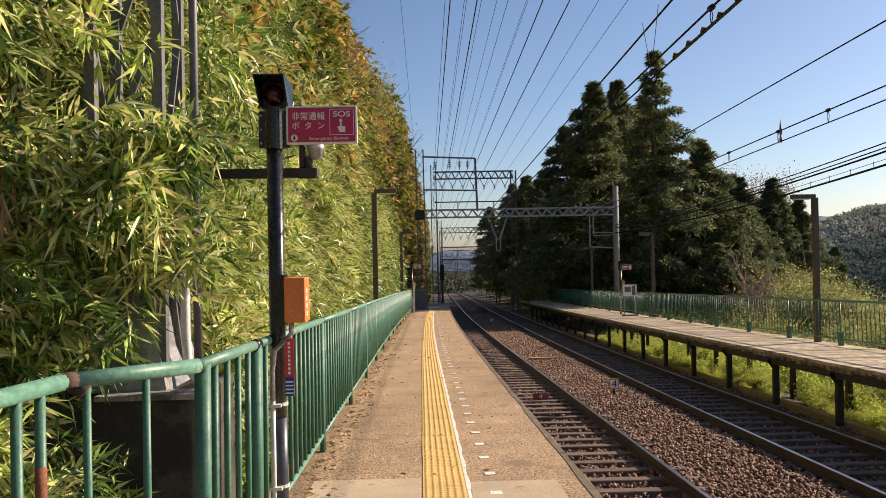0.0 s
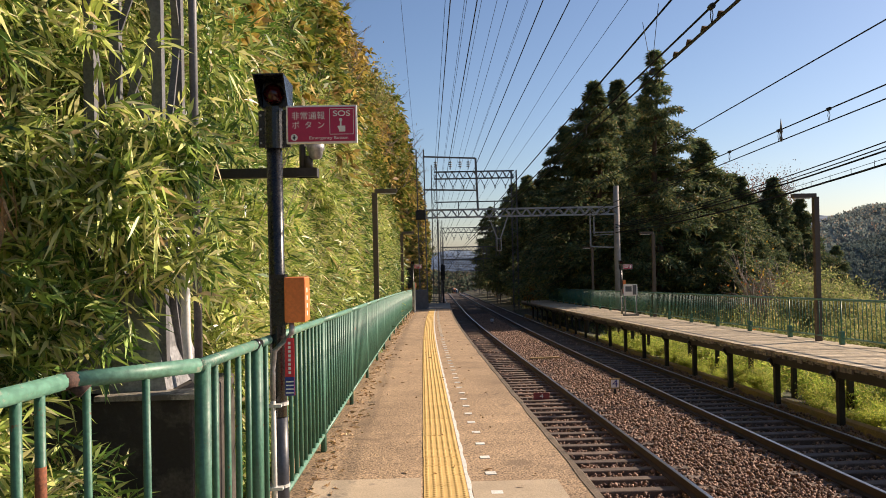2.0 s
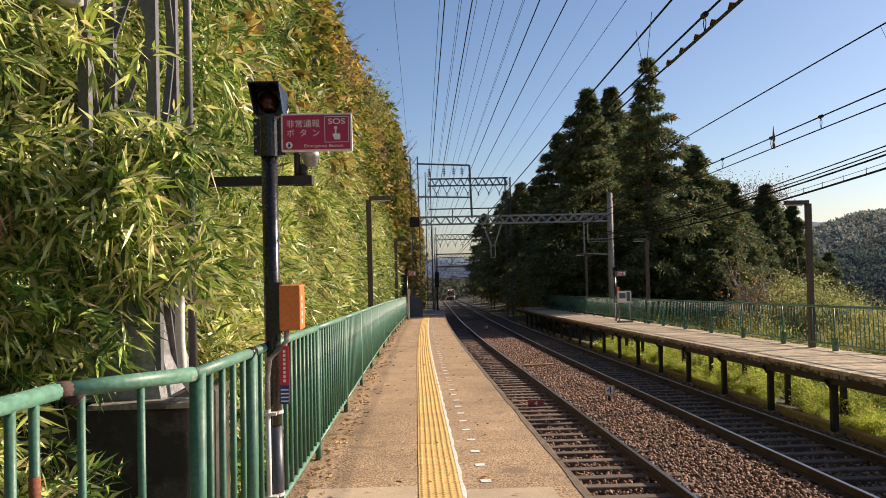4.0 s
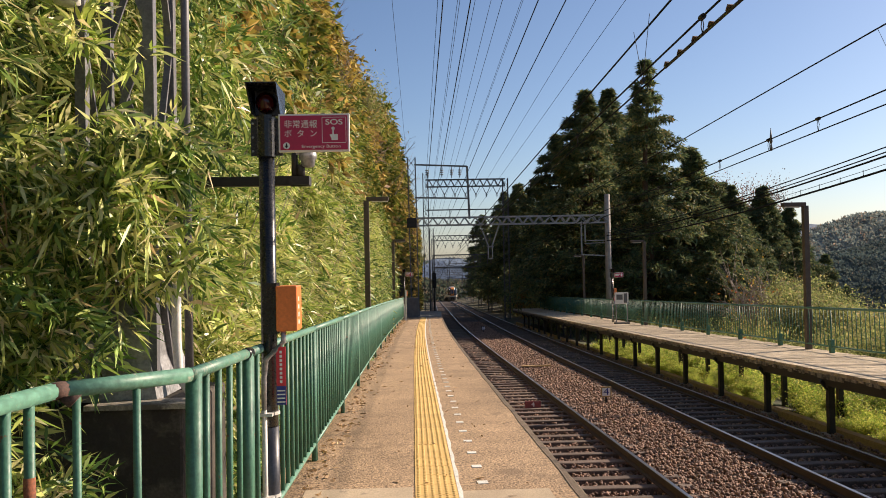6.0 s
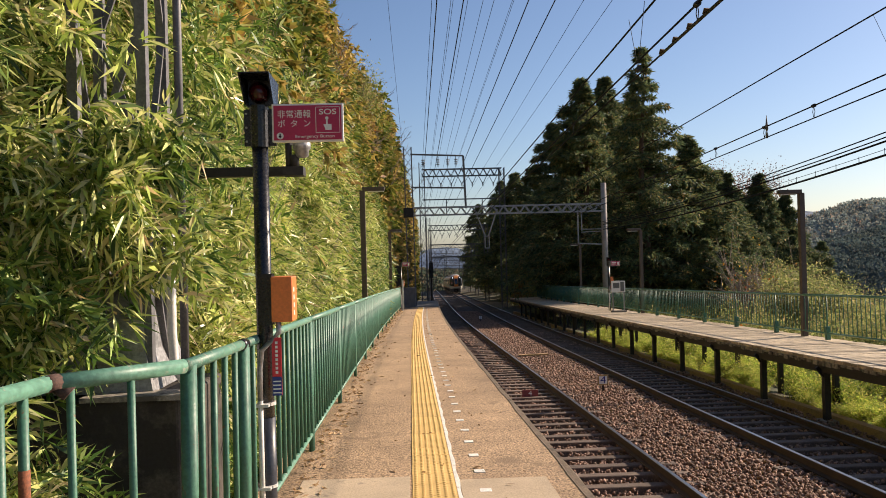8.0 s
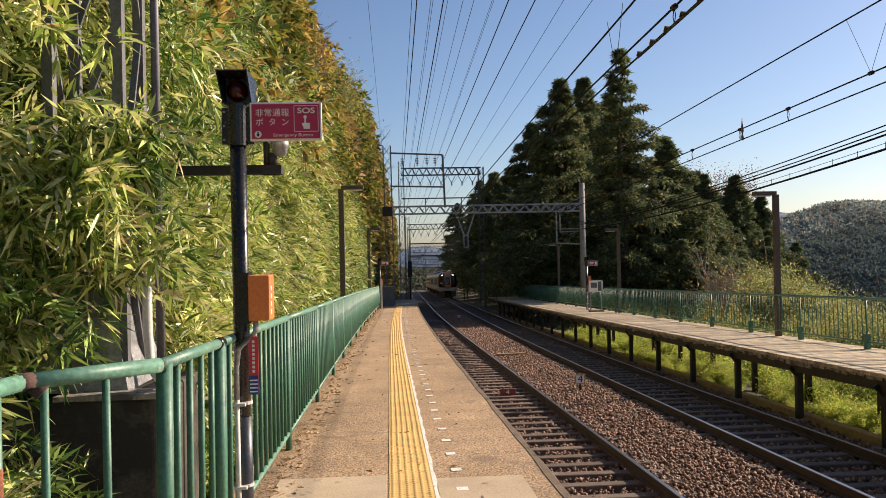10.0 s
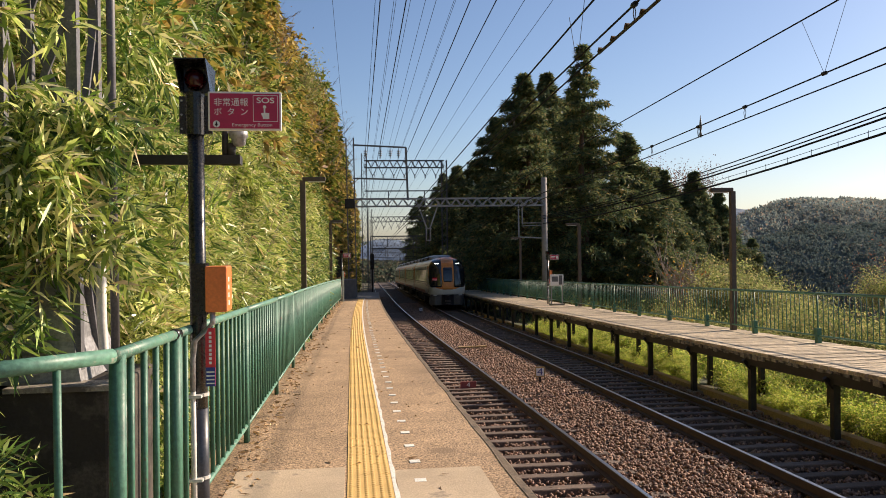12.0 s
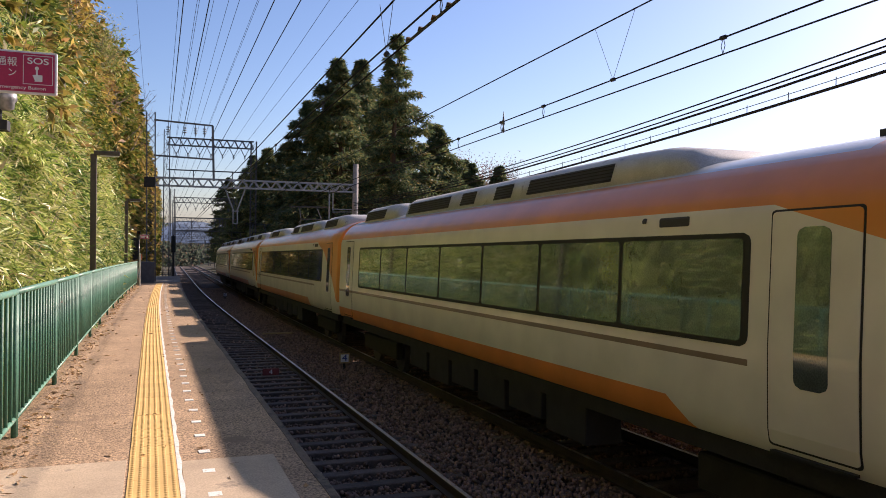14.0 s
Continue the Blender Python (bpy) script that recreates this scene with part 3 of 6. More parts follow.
def call_post(x, y, base, detailed=True, top=2.80):
    root = thing("emergency_call_post", "black emergency call post with red lamp and crimson sign", "call post", at=pose(x, y, base))
    part("pole", Mesh().tube([(0, 0, -0.05), (0, 0, top)], 0.052, 16), black_paint, root, "glossy black steel pole", True)
    part("pole_lower", Mesh().tube([(0, 0, -0.02), (0, 0, 0.78)], 0.056, 16), material("scuffed_pole_paint", (0.03, 0.035, 0.05), 0.4, scale=9, var=0.3, stain=(0.3, 0.3, 0.32), stain_at=0.68, stain_scale=9) if detailed else black_paint, root, "scuffed dark lower sleeve", True)
    part("lamp_clamp", Mesh().tube([(0, 0, top - 0.27), (0, 0, top)], 0.062, 16).box(-0.10, 0.105, 0.0, 0.015, top - 0.26, top - 0.02), black_paint, root, "black clamp plate with bolts")
    bolts = Mesh()
    for bx in (-0.085, 0.09):
        for bz in (0.05, 0.14, 0.23):
            bolts.tube([(bx, 0.0, top - bz), (bx, -0.009, top - bz)], 0.008, 6)
    part("bolt", bolts, galvanised, root)
    hood = Mesh()
    t = top
    a = [(-0.075, -0.06, t), (0.095, -0.06, t), (0.095, 0.13, t), (-0.075, 0.13, t)]
    b = [(-0.095, -0.16, t + 0.19), (0.085, -0.16, t + 0.19), (0.10, 0.13, t + 0.17), (-0.09, 0.13, t + 0.17)]
    hood.loft([[a[0], b[0]], [a[3], b[3]], [a[2], b[2]], [a[1], b[1]]], caps=False, closed=False)
    hood.face(b)
    part("lamp_hood", hood, black_paint, root, "black hooded housing over the red lamp").modifiers.new("shell", "SOLIDIFY").thickness = 0.008
    part("lamp_lens", Mesh().loft([[(0.0 + r * math.cos(k * math.pi / 8), yy, t + 0.09 + r * math.sin(k * math.pi / 8)) for k in range(16)] for r, yy in ((0.07, 0.03), (0.066, -0.01), (0.045, -0.04), (0.01, -0.05))]), shaded_red_lens, root, "red lamp lens, colour darkened for the hood's shade", True)
    part("lamp_back", Mesh().box(-0.075, 0.09, 0.03, 0.12, t + 0.005, t + 0.175), black_paint, root)
    sign_board(root, 0.455, 0.245, 0.322, top - 0.128, -0.09, detailed)
    box = part("button_box", Mesh().box(0.06, 0.195, -0.09, 0.12, 1.40, 1.69), orange_box, root, "orange enamel emergency button box", bevel=0.008)
    part("box_lettering", Mesh().box(0.1955, 0.197, -0.04, 0.0, 1.44, 1.47).box(0.1955, 0.197, -0.04, 0.0, 1.49, 1.52).box(0.1955, 0.197, -0.04, 0.0, 1.54, 1.57).box(0.1955, 0.197, -0.04, 0.0, 1.59, 1.62), sign_white, box)
    part("box_back", Mesh().box(-0.03, 0.06, -0.06, 0.06, 1.38, 1.71), black_paint, box)
    part("conduit", Mesh().tube([(0.10, -0.06, 1.40), (0.10, -0.06, 1.33), (0.05, -0.07, 1.28), (-0.01, -0.075, 1.22), (-0.025, -0.075, 1.1), (-0.025, -0.075, 0.9)], 0.018, 10), galvanised, root, "grey bent conduit", True)
    part("conduit_lower", Mesh().tube([(-0.025, -0.075, 0.9), (-0.025, -0.075, -0.02)], 0.017, 10), pvc_white, root, "pale conduit down the pole", True)
    for z in (0.86, 0.33):
        part("strap", Mesh().tube([(0, 0, z), (0, 0, z + 0.02)], 0.062, 14).box(-0.055, 0.03, -0.1, -0.06, z, z + 0.018), pvc_white, root, "pale strap round pole and conduit")
    tag = part("warning_tag", Mesh().box(0.055, 0.115, -0.075, -0.068, 0.93, 1.30), sign_red, root, "narrow red and blue warning tag")
    part("tag_foot", Mesh().box(0.055, 0.115, -0.079, -0.075, 0.93, 1.05), sign_blue, tag)
    for k in range(8):
        part("tag_bar", Mesh().box(0.077, 0.093, -0.079, -0.076, 1.07 + 0.027 * k, 1.087 + 0.027 * k), sign_white, tag)
    for k in range(4):
        part("tag_bar", Mesh().box(0.06, 0.11, -0.082, -0.079, 0.945 + 0.024 * k, 0.953 + 0.024 * k), sign_white, tag)
    return root


call_post(-0.945, 5.2, fall(5.2), True)

# loudspeaker and the arm that reaches back to the column
arm = thing("speaker_arm", "black steel arm from the column with a small grey camera", "bracket arm")
ay, az = 5.45, fall(5.2) + 2.40
part("arm", Mesh().box(-1.75, -0.72, ay, ay + 0.07, az - 0.03, az + 0.035), black_steel, arm, bevel=0.004)
part("arm_plate", Mesh().box(-0.84, -0.70, ay - 0.03, ay + 0.1, az - 0.03, az + 0.03), black_steel, arm)
part("stem", Mesh().tube([(-0.80, ay, az + 0.03), (-0.80, ay, az + 0.19)], 0.022, 10).tube([(-0.76, ay, az + 0.03), (-0.76, ay, az + 0.11)], 0.03, 10), black_steel, arm, "", True)
part("speaker_body", Mesh().loft([[(-0.71 + r * math.cos(k * math.pi / 8), ay + r * math.sin(k * math.pi / 8), az + z) for k in range(16)] for z, r in ((0.09, 0.025), (0.10, 0.045), (0.14, 0.05), (0.155, 0.062), (0.19, 0.06), (0.215, 0.025))]), galvanised, arm, "grey dome-shaped camera housing", True)
part("speaker_mount", Mesh().bar((-0.8, ay, az + 0.19), (-0.71, ay, az + 0.205), 0.03), galvanised, arm)


# ---- lattice masts ----
def lattice(mesh, p0, p1, w, bays, leg=0.07, brace=0.045, taper=1.0):
    """Four legs with zigzag bracing, upright."""
    p0, p1 = Vector(p0), Vector(p1)
    rings = []
    for k in range(bays + 1):
        t = k / bays
        c, h = p0.lerp(p1, t), w / 2 * (1 + (taper - 1) * t)
        rings.append([c + Vector((sx * h, sy * h, 0)) for sx, sy in ((-1, -1), (1, -1), (1, 1), (-1, 1))])
    for j in range(4):
        mesh.bar(rings[0][j], rings[-1][j], leg)
    for k in range(bays):
        for j in range(4):
            a, b = (j, (j + 1) % 4) if k % 2 else ((j + 1) % 4, j)
            mesh.bar(rings[k][a], rings[k + 1][b], brace, brace * 0.5)


# plinth concrete: base colour darkened for its deep shade, plus stains
shaded_stained_concrete = material("shaded_stained_concrete", (0.065, 0.055, 0.045), 0.9, scale=2.5, var=0.35, bump=0.004, fine=40, stain=(0.035, 0.03, 0.025), stain_scale=2, stain_at=0.5)
near_mast = thing("catenary_mast", "grey steel lattice mast on a concrete block among bamboo", "mast")
mz = fall(5) + 0.98
m = Mesh()
lattice(m, (-1.885, 5.355, mz), (-1.885, 5.355, 11.5), 0.43, 9, 0.066, 0.042)
part("lattice", m, grey_steel, near_mast)
part("plinth", Mesh().loft([[(-2.45, 4.9, -2), (-1.42, 4.9, -2), (-1.42, 6.0, -2), (-2.45, 6.0, -2)], [(-2.45, 4.9, mz - 0.02), (-1.42, 4.9, mz - 0.02), (-1.42, 6.0, mz - 0.02), (-2.45, 6.0, mz - 0.02)]]), shaded_stained_concrete, near_mast, "dirty concrete plinth with its shade in the colour", bevel=0.02)
part("base_shoe", Mesh().loft([[(-2.4, 5.05, mz), (-1.62, 5.05, mz), (-1.62, 5.85, mz), (-2.4, 5.85, mz)], [(-2.36, 5.1, mz + 0.25), (-1.68, 5.1, mz + 0.25), (-1.68, 5.8, mz + 0.25), (-2.36, 5.8, mz + 0.25)], [(-1.95, 5.1, mz + 0.75), (-1.70, 5.1, mz + 0.75), (-1.70, 5.8, mz + 0.75), (-1.95, 5.8, mz + 0.75)]]), galvanised, near_mast, "pale sloping base shoe")
part("plinth_plank", Mesh().box(-2.0, -1.36, 4.86, 5.1, mz - 0.02, mz + 0.01), old_concrete, near_mast)
pipe = thing("cable_pipe", "white plastic cable pipe rising beside the mast", "pipe")
part("pipe", Mesh().tube([(-1.58, 5.35, mz + 1.05), (-1.57, 5.3, mz + 0.35), (-1.55, 5.28, mz + 0.12), (-1.45, 5.25, mz - 0.02), (-1.40, 5.2, mz - 0.6)], 0.032, 10), pvc_white, pipe, "", True)
part("pipe_dark", Mesh().tube([(-1.59, 5.66, mz + 5), (-1.59, 5.66, mz)], 0.03, 10), grey_steel, pipe, "dark conduit on the mast leg", True)
lampm = thing("mast_lamp", "pale bell-shaped insulator hanging on the lattice mast", "insulator")
part("bell", Mesh().loft([[(-2.15 + r * math.cos(k * math.pi / 8), 5.05 + r * math.sin(k * math.pi / 8), 3.30 + z) for k in range(16)] for z, r in ((0, 0.03), (0.02, 0.08), (0.14, 0.075), (0.2, 0.03))]), pvc_white, lampm, "", True)
part("hanger", Mesh().bar((-2.15, 5.1, 3.5), (-2.05, 5.15, 4.3), 0.03), black_steel, lampm)


def truss(mesh, p, q, depth, bays, chord=0.09, brace=0.06):
    p, q = Vector(p), Vector(q)
    up = Vector((0, 0, depth))
    for s in (-0.25, 0.25):
        o = Vector((0, s, 0))
        mesh.bar(p + o, q + o, chord)
        mesh.bar(p + up + o, q + up + o, chord)
        for k in range(bays):
            a, b = p.lerp(q, k / bays), p.lerp(q, (k + 0.5) / bays)
            c = p.lerp(q, (k + 1) / bays)
            mesh.bar(a + o, b + up + o, brace)
            mesh.bar(b + up + o, c + o, brace)


def insulator(mesh, x, y, z, drop=0.7):
    mesh.bar((x, y, z), (x, y, z - drop), 0.04)
    for k in range(3):
        mesh.tube([(x, y, z - drop * (0.35 + 0.18 * k)), (x, y, z - drop * (0.42 + 0.18 * k))], 0.11, 6)


# first portal: lattice mast, tall frame above it, long beam to a concrete pole behind the far platform
G1 = 53.0
z1 = fall(G1)
portal = thing("catenary_portal", "grey steel lattice portal with insulators spanning both tracks", "portal", group="portals over the line")
m = Mesh()
lattice(m, (0.12, G1, z1 - 1.2), (0.02, G1, 8.75), 0.5, 18, 0.075, 0.055)
part("mast", m, grey_steel, portal)
m = Mesh()
truss(m, (0.3, G1, 4.2), (13.2, G1, 4.2), 0.5, 18)
part("beam", m, galvanised, portal)
m = Mesh()
m.bar((0.2, G1, 8.3), (3.75, G1, 8.14), 0.10).bar((0.2, G1, 6.08), (3.8, G1, 5.98), 0.10).bar((3.75, G1, 8.14), (3.85, G1, 4.6), 0.13)
part("upper_frame", m, grey_steel, portal)
for x in (1.05, 2.05, 2.7, 3.25):
    m = Mesh()
    insulator(m, x, G1, 8.2, 0.8)
    part("insulator", m, grey_steel, portal)
m = Mesh()
m.bar((4.45, G1, 4.45), (5.12, G1, 2.7), 0.08).bar((5.95, G1, 4.5), (5.32, G1, 2.7), 0.08).bar((5.08, G1, 2.7), (5.08, G1, 1.9), 0.06).bar((5.36, G1, 2.7), (5.36, G1, 1.9), 0.06).bar((5.05, G1, 1.9), (5.39, G1, 1.9), 0.06).bar((5.0, G1, 2.7), (5.44, G1, 2.7), 0.06)
part("drop_bracket", m, galvanised, portal, "V-shaped steel drop bracket")
m = Mesh()
m.bar((11.4, G1, 4.3), (11.4, G1, 2.0), 0.09).bar((11.65, G1, 4.3), (11.65, G1, 2.9), 0.07).bar((11.4, G1, 2.05), (13.2, G1, 1.95), 0.08).bar((11.6, G1, 3.0), (13.2, G1, 3.0), 0.06).bar((11.6, G1, 2.8), (13.2, G1, 2.85), 0.05)
part("side_frame", m, galvanised, portal)
part("relay_box", Mesh().box(-0.35, 0.3, G1 - 0.5, G1 - 0.3, 4.05, 4.7), black_steel, portal, "dark equipment box on the mast", bevel=0.03)
pole = solid("concrete_pole", Mesh().tube([(13.2, G1, -4.6), (13.2, G1, 6.1)], 0.24, 14, r_end=0.19), mast_concrete, "grey round concrete pole behind the far fence", "pole", smooth=True)
tel = thing("signal_cabinet", "dark grey signal cabinets at the foot of the mast", "cabinet")
part("body", Mesh().box(-0.55, 0.30, 50.6, 51.3, fall(51) - 0.02, fall(51) + 1.25), grey_steel, tel, bevel=0.02)
part("body", Mesh().box(-0.95, -0.6, 50.4, 50.9, fall(51) - 0.02, fall(51) + 2.7), black_steel, tel, bevel=0.02)


def portal_at(y, x0, x1, beam_z, top_z, extra):
    root = thing("catenary_portal", "dark steel lattice portal far along the line", "portal", group="portals over the line")
    z = fall(y) - 1.6
    for x, t in ((x0, top_z), (x1, beam_z + 0.8)):
        mm = Mesh()
        lattice(mm, (x, y, z), (x, y, t), 0.55, 20, 0.08, 0.06)
        part("mast", mm, grey_steel, root)
    mm = Mesh()
    truss(mm, (x0, y, beam_z), (x1, y, beam_z), 0.75, 11, 0.1, 0.07)
    part("beam", mm, grey_steel, root)
    for k in range(7):
        x = x0 + (x1 - x0) * (k + 0.8) / 7.6
        mm = Mesh().bar((x - 0.45, y, beam_z), (x, y, beam_z - 0.9), 0.06).bar((x + 0.45, y, beam_z), (x, y, beam_z - 0.9), 0.06)
        insulator(mm, x, y, beam_z - 0.7, 0.5)
        part("insulator", mm, grey_steel, root)
    for dz in extra:
        mm = Mesh().bar((x0, y, beam_z - dz), (x1, y, beam_z - dz), 0.12)
        for k in (0.3, 0.75):
            x = x0 + (x1 - x0) * k
            mm.bar((x, y, beam_z - dz), (x, y, beam_z - dz - 1.6), 0.09).bar((x - 0.6, y, beam_z - dz - 1.6), (x + 0.6, y, beam_z - dz - 1.6), 0.06)
        part("lower_beam", mm, grey_steel, root)


portal_at(85.0, 1.5, 10.1, 9.9, 11.4, (2.5,))
portal_at(120.0, 2.9, 11.6, 5.1, 7.0, (2.2, 4.0))
portal_at(155.0, 4.0, 13.0, 2.6, 6.5, (1.8, 4.0))
portal_at(192.0, 5.0, 14.2, 0.8, 3.5, (2.2,))
portal_at(230.0, 6.0, 15.4, -0.6, 2.0, (2.2,))
portal_at(270.0, 7.0, 16.6, -2.2, 0.0, (2.0,))


# ---- wires ----
def wire(x, z, y0, y1, r, off, sag=0.0, spans=1, label="taut dark overhead wire", name="overhead_wire"):
    pts = []
    n = 14 * spans
    for k in range(n + 1):
        t = k / n
        y = y0 + (y1 - y0) * t
        s = (t * spans) % 1.0
        pts.append((x + off(y), y, z + fall(y) - sag * 4 * s * (1 - s)))
    return solid(name, Mesh().tube(pts, r, 5), wire_mat, label, "wire", group="overhead wires", smooth=True)


E0 = 1.63


def high_bend(y):
    return 0.0065 * max(y, 0)


# thin and thick wires on the tall frames, then those on the second portal's beam
for x, r in ((0.75, 0.009), (0.91, 0.02), (1.36, 0.008), (1.43, 0.008), (1.76, 0.02), (1.9, 0.008), (2.39, 0.008), (2.74, 0.009), (3.33, 0.007), (3.38, 0.007)):
    wire(x, 8.9 + E0, -25, 250, r, high_bend, 0.0, 2)
for x, r in ((4.85, 0.024), (5.93, 0.024), (7.1, 0.011), (8.28, 0.012)):
    wire(x, 11.2 + E0, -25, 250, r, high_bend, 0.0, 2)
wire(-0.75, 12.0, -25, 120, 0.008, high_bend, 0.0)
CN, CF = 4.09, 4.11              # contact wires over the near and far track
wire(NEAR_X, CN, -25, 300, 0.011, near_bend, 0, 3, "copper contact wire over the near track")
wire(NEAR_X, CN + 0.17, -25, 300, 0.012, near_bend, 0, 3, "auxiliary wire over the near track")
wire(NEAR_X + 0.16, 5.0, -25, 60, 0.014, high_bend, 0.0, 1, "messenger wire over the near track")
wire(FAR_X, CF, -25, 300, 0.011, far_bend, 0, 3, "copper contact wire over the far track")
wire(FAR_X, CF + 0.2, -25, 300, 0.012, far_bend, 0.0, 3, "auxiliary wire over the far track")
wire(FAR_X, 5.22, -25, 300, 0.012, far_bend, 0.0, 3, "messenger wire over the far track")
# section insulator: a toothed stretch of the near contact wire
sec = thing("section_insulator", "dark toothed section insulator on the near contact wire", "insulator", group="overhead wires")
part("rod", Mesh().tube([(NEAR_X, 5.0, CN + fall(5)), (NEAR_X, 8.75, CN + fall(8.75))], 0.017, 6), black_steel, sec)
for k in range(8):
    y = 5.6 + 0.44 * k
    part("fin", Mesh().loft([[(NEAR_X + w, y - 0.09, CN + fall(y) + 0.01), (NEAR_X + w, y + 0.07, CN + fall(y) + 0.01), (NEAR_X + w, y + 0.02, CN + fall(y) + 0.055)] for w in (-0.02, 0.02)]), dark_rust, sec)


def dropper(x, y, z_top, z_low, off):
    root = thing("dropper", "small looped dropper between the wires", "dropper", group="droppers")
    a, b = (x + off(y), y, z_top + fall(y)), (x + off(y), y, z_low + fall(y))
    part("loop", Mesh().tube([a, (a[0], y - 0.035, (a[2] + b[2]) / 2), b], 0.005, 5).tube([a, (a[0], y + 0.035, (a[2] + b[2]) / 2), b], 0.005, 5), wire_mat, root, "", True)
    part("clamp", Mesh().tube([(a[0], y - 0.04, a[2]), (a[0], y + 0.04, a[2])], 0.03, 8), black_steel, root)


for y in (4.2, 7.9, 12.6, 14.4, 16.75, 21.1, 26.0, 31.0):
    dropper(FAR_X, y, CF + 0.2, CF, far_bend)
for y in (4.4, 7.6, 13.5, 19.0, 25.0, 31.0, 37.0, 43.0):
    dropper(NEAR_X, y, CN + 0.17, CN, near_bend)
for cx, y, zt, zb, dy in ((NEAR_X + 0.1, 9.95, 5.0, CN + 0.17, 0.35), (FAR_X, 10.35, 5.22, CF + 0.2, 0.55)):
    vh = thing("v_hanger", "thin V-shaped wire hanger above the tracks", "hanger", group="droppers")
    for s in (-1, 1):
        part("strand", Mesh().tube([(cx, y, zb + fall(y)), (cx, y + s * dy, zt + fall(y + s * dy))], 0.004, 4), wire_mat, vh)
    part("clamp", Mesh().tube([(cx, y - 0.04, zb + fall(y)), (cx, y + 0.04, zb + fall(y))], 0.03, 8), black_steel, vh)
spike = thing("wire_clamp", "upright spindle clamp on the far contact wire", "clamp", group="droppers")
sx_, sy_, sz_ = FAR_X + far_bend(14.3), 14.3, CF + fall(14.3)
part("spindle", Mesh().loft([[(sx_ + r * math.cos(a), sy_ + r * math.sin(a), sz_ + h) for a in [math.pi / 3 * k for k in range(6)]] for h, r in ((-0.02, 0.02), (0.03, 0.03), (0.10, 0.012), (0.16, 0.032), (0.24, 0.022), (0.40, 0.005))]), grey_steel, spike, "", True)
# sagging cable bundle on the far side
for dx, z, r, sg in ((0.0, 0.05, 0.028, 0.9), (0.05, 0.15, 0.018, 0.88), (-0.05, 0.23, 0.018, 0.86), (0.0, -0.28, 0.032, 0.93), (0.03, -0.12, 0.008, 0.93)):
    pts = []
    for k in range(31):
        t = k / 30
        y = -6 + 59 * t
        pts.append((12.2 + dx + 0.9 * t, y, fall(y) + 6.4 - 1.3 * t + z - sg * 4 * t * (1 - t)))
    solid("cable", Mesh().tube(pts, r, 6), wire_mat, "thick black cable of the sagging bundle", "wire", group="overhead wires", smooth=True)
ties = thing("cable_hangers", "small loops tying the sagging cables together", "hangers", group="overhead wires")
for k in range(44):
    t = 0.05 + 0.9 * k / 43
    y = -6 + 59 * t
    z = fall(y) + 6.4 - 1.3 * t - 0.93 * 4 * t * (1 - t)
    part("loop", Mesh().bar((12.22 + 0.9 * t, y, z - 0.29), (12.22 + 0.9 * t, y, z - 0.08), 0.012), wire_mat, ties)


# ---- platform lamps ----
def platform_lamp(x, y, base, reach, height=4.1):
    root = thing("platform_lamp", "brown square platform lamp post with a flat head", "lamp post", at=pose(x, y, base), group="lamps along the platforms")
    part("post", Mesh().box(-0.07, 0.07, -0.07, 0.07, -0.3, height), brown_paint, root, bevel=0.008)
    part("bracket", Mesh().box(min(0.07, reach * 0.1), max(-0.07, reach * 0.1), -0.06, 0.06, height - 0.1, height - 0.02), brown_paint, root)
    part("head", Mesh().box(min(0, reach), max(0, reach), -0.09, 0.09, height - 0.02, height + 0.09), brown_paint, root, bevel=0.015)
    part("diffuser", Mesh().box(reach * 0.25, reach * 0.95, -0.07, 0.07, height - 0.045, height - 0.021) if reach > 0 else Mesh().box(reach * 0.95, reach * 0.25, -0.07, 0.07, height - 0.045, height - 0.021), pvc_white, root)
    return root


for x, y in ((-1.22, 21.2), (-0.95, 38.5)):
    platform_lamp(x, y, fall(y), 0.6)
for x, y in ((10.42, 20.6), (10.6, 35.9), (10.95, 50.5)):
    platform_lamp(x, y, FAR_TOP + fall(y), -0.62, 3.8)
call_post(-0.55, 47.0, fall(47), False)
call_post(10.0, 39.5, FAR_TOP + fall(39.5), False, 2.5)


# ---- trackside plates ----
def number_plate(x, y, base, height, w, h, face_mat, digit, digit_mat, frame_mat):
    root = thing("distance_plate", "small square numbered plate on a stake in the ballast", "plate", at=pose(x, y, base))
    part("stake", Mesh().box(-0.03, 0.03, -0.02, 0.02, -0.3, height), black_steel, root)
    part("frame", Mesh().box(-w / 2, w / 2, -0.04, -0.02, height - h, height), frame_mat, root, bevel=0.004)
    part("face", Mesh().box(-w / 2 + 0.035, w / 2 - 0.035, -0.046, -0.04, height - h + 0.035, height - 0.035), face_mat, root)
    text_mesh(digit, h * 0.95, digit_mat, "numeral", root, Matrix.Translation((0, -0.048, height - h / 2)) @ FACE, "numeral", 1.2)
    return root


number_plate(4.93, 20.4, fall(20.4) - 1.42, 0.50, 0.28, 0.27, sign_white, "4", sign_blue, plate_frame)
number_plate(2.93, 19.8, fall(19.8) - 1.42, 0.26, 0.40, 0.17, sign_brown, "4", sign_white, sign_brown)
number_plate(4.85, 55.5, fall(55.5) - 1.42, 0.55, 0.28, 0.27, sign_white, "6", sign_blue, black_steel)
board = solid("ballast_board", Mesh().box(-0.55, 0.55, -0.1, 0.1, 0, 0.05), plate_frame, "weathered plank lying on the ballast between tracks", "plank", at=pose(4.6, 30.0, fall(30) - 1.3, -2, 0, 2))

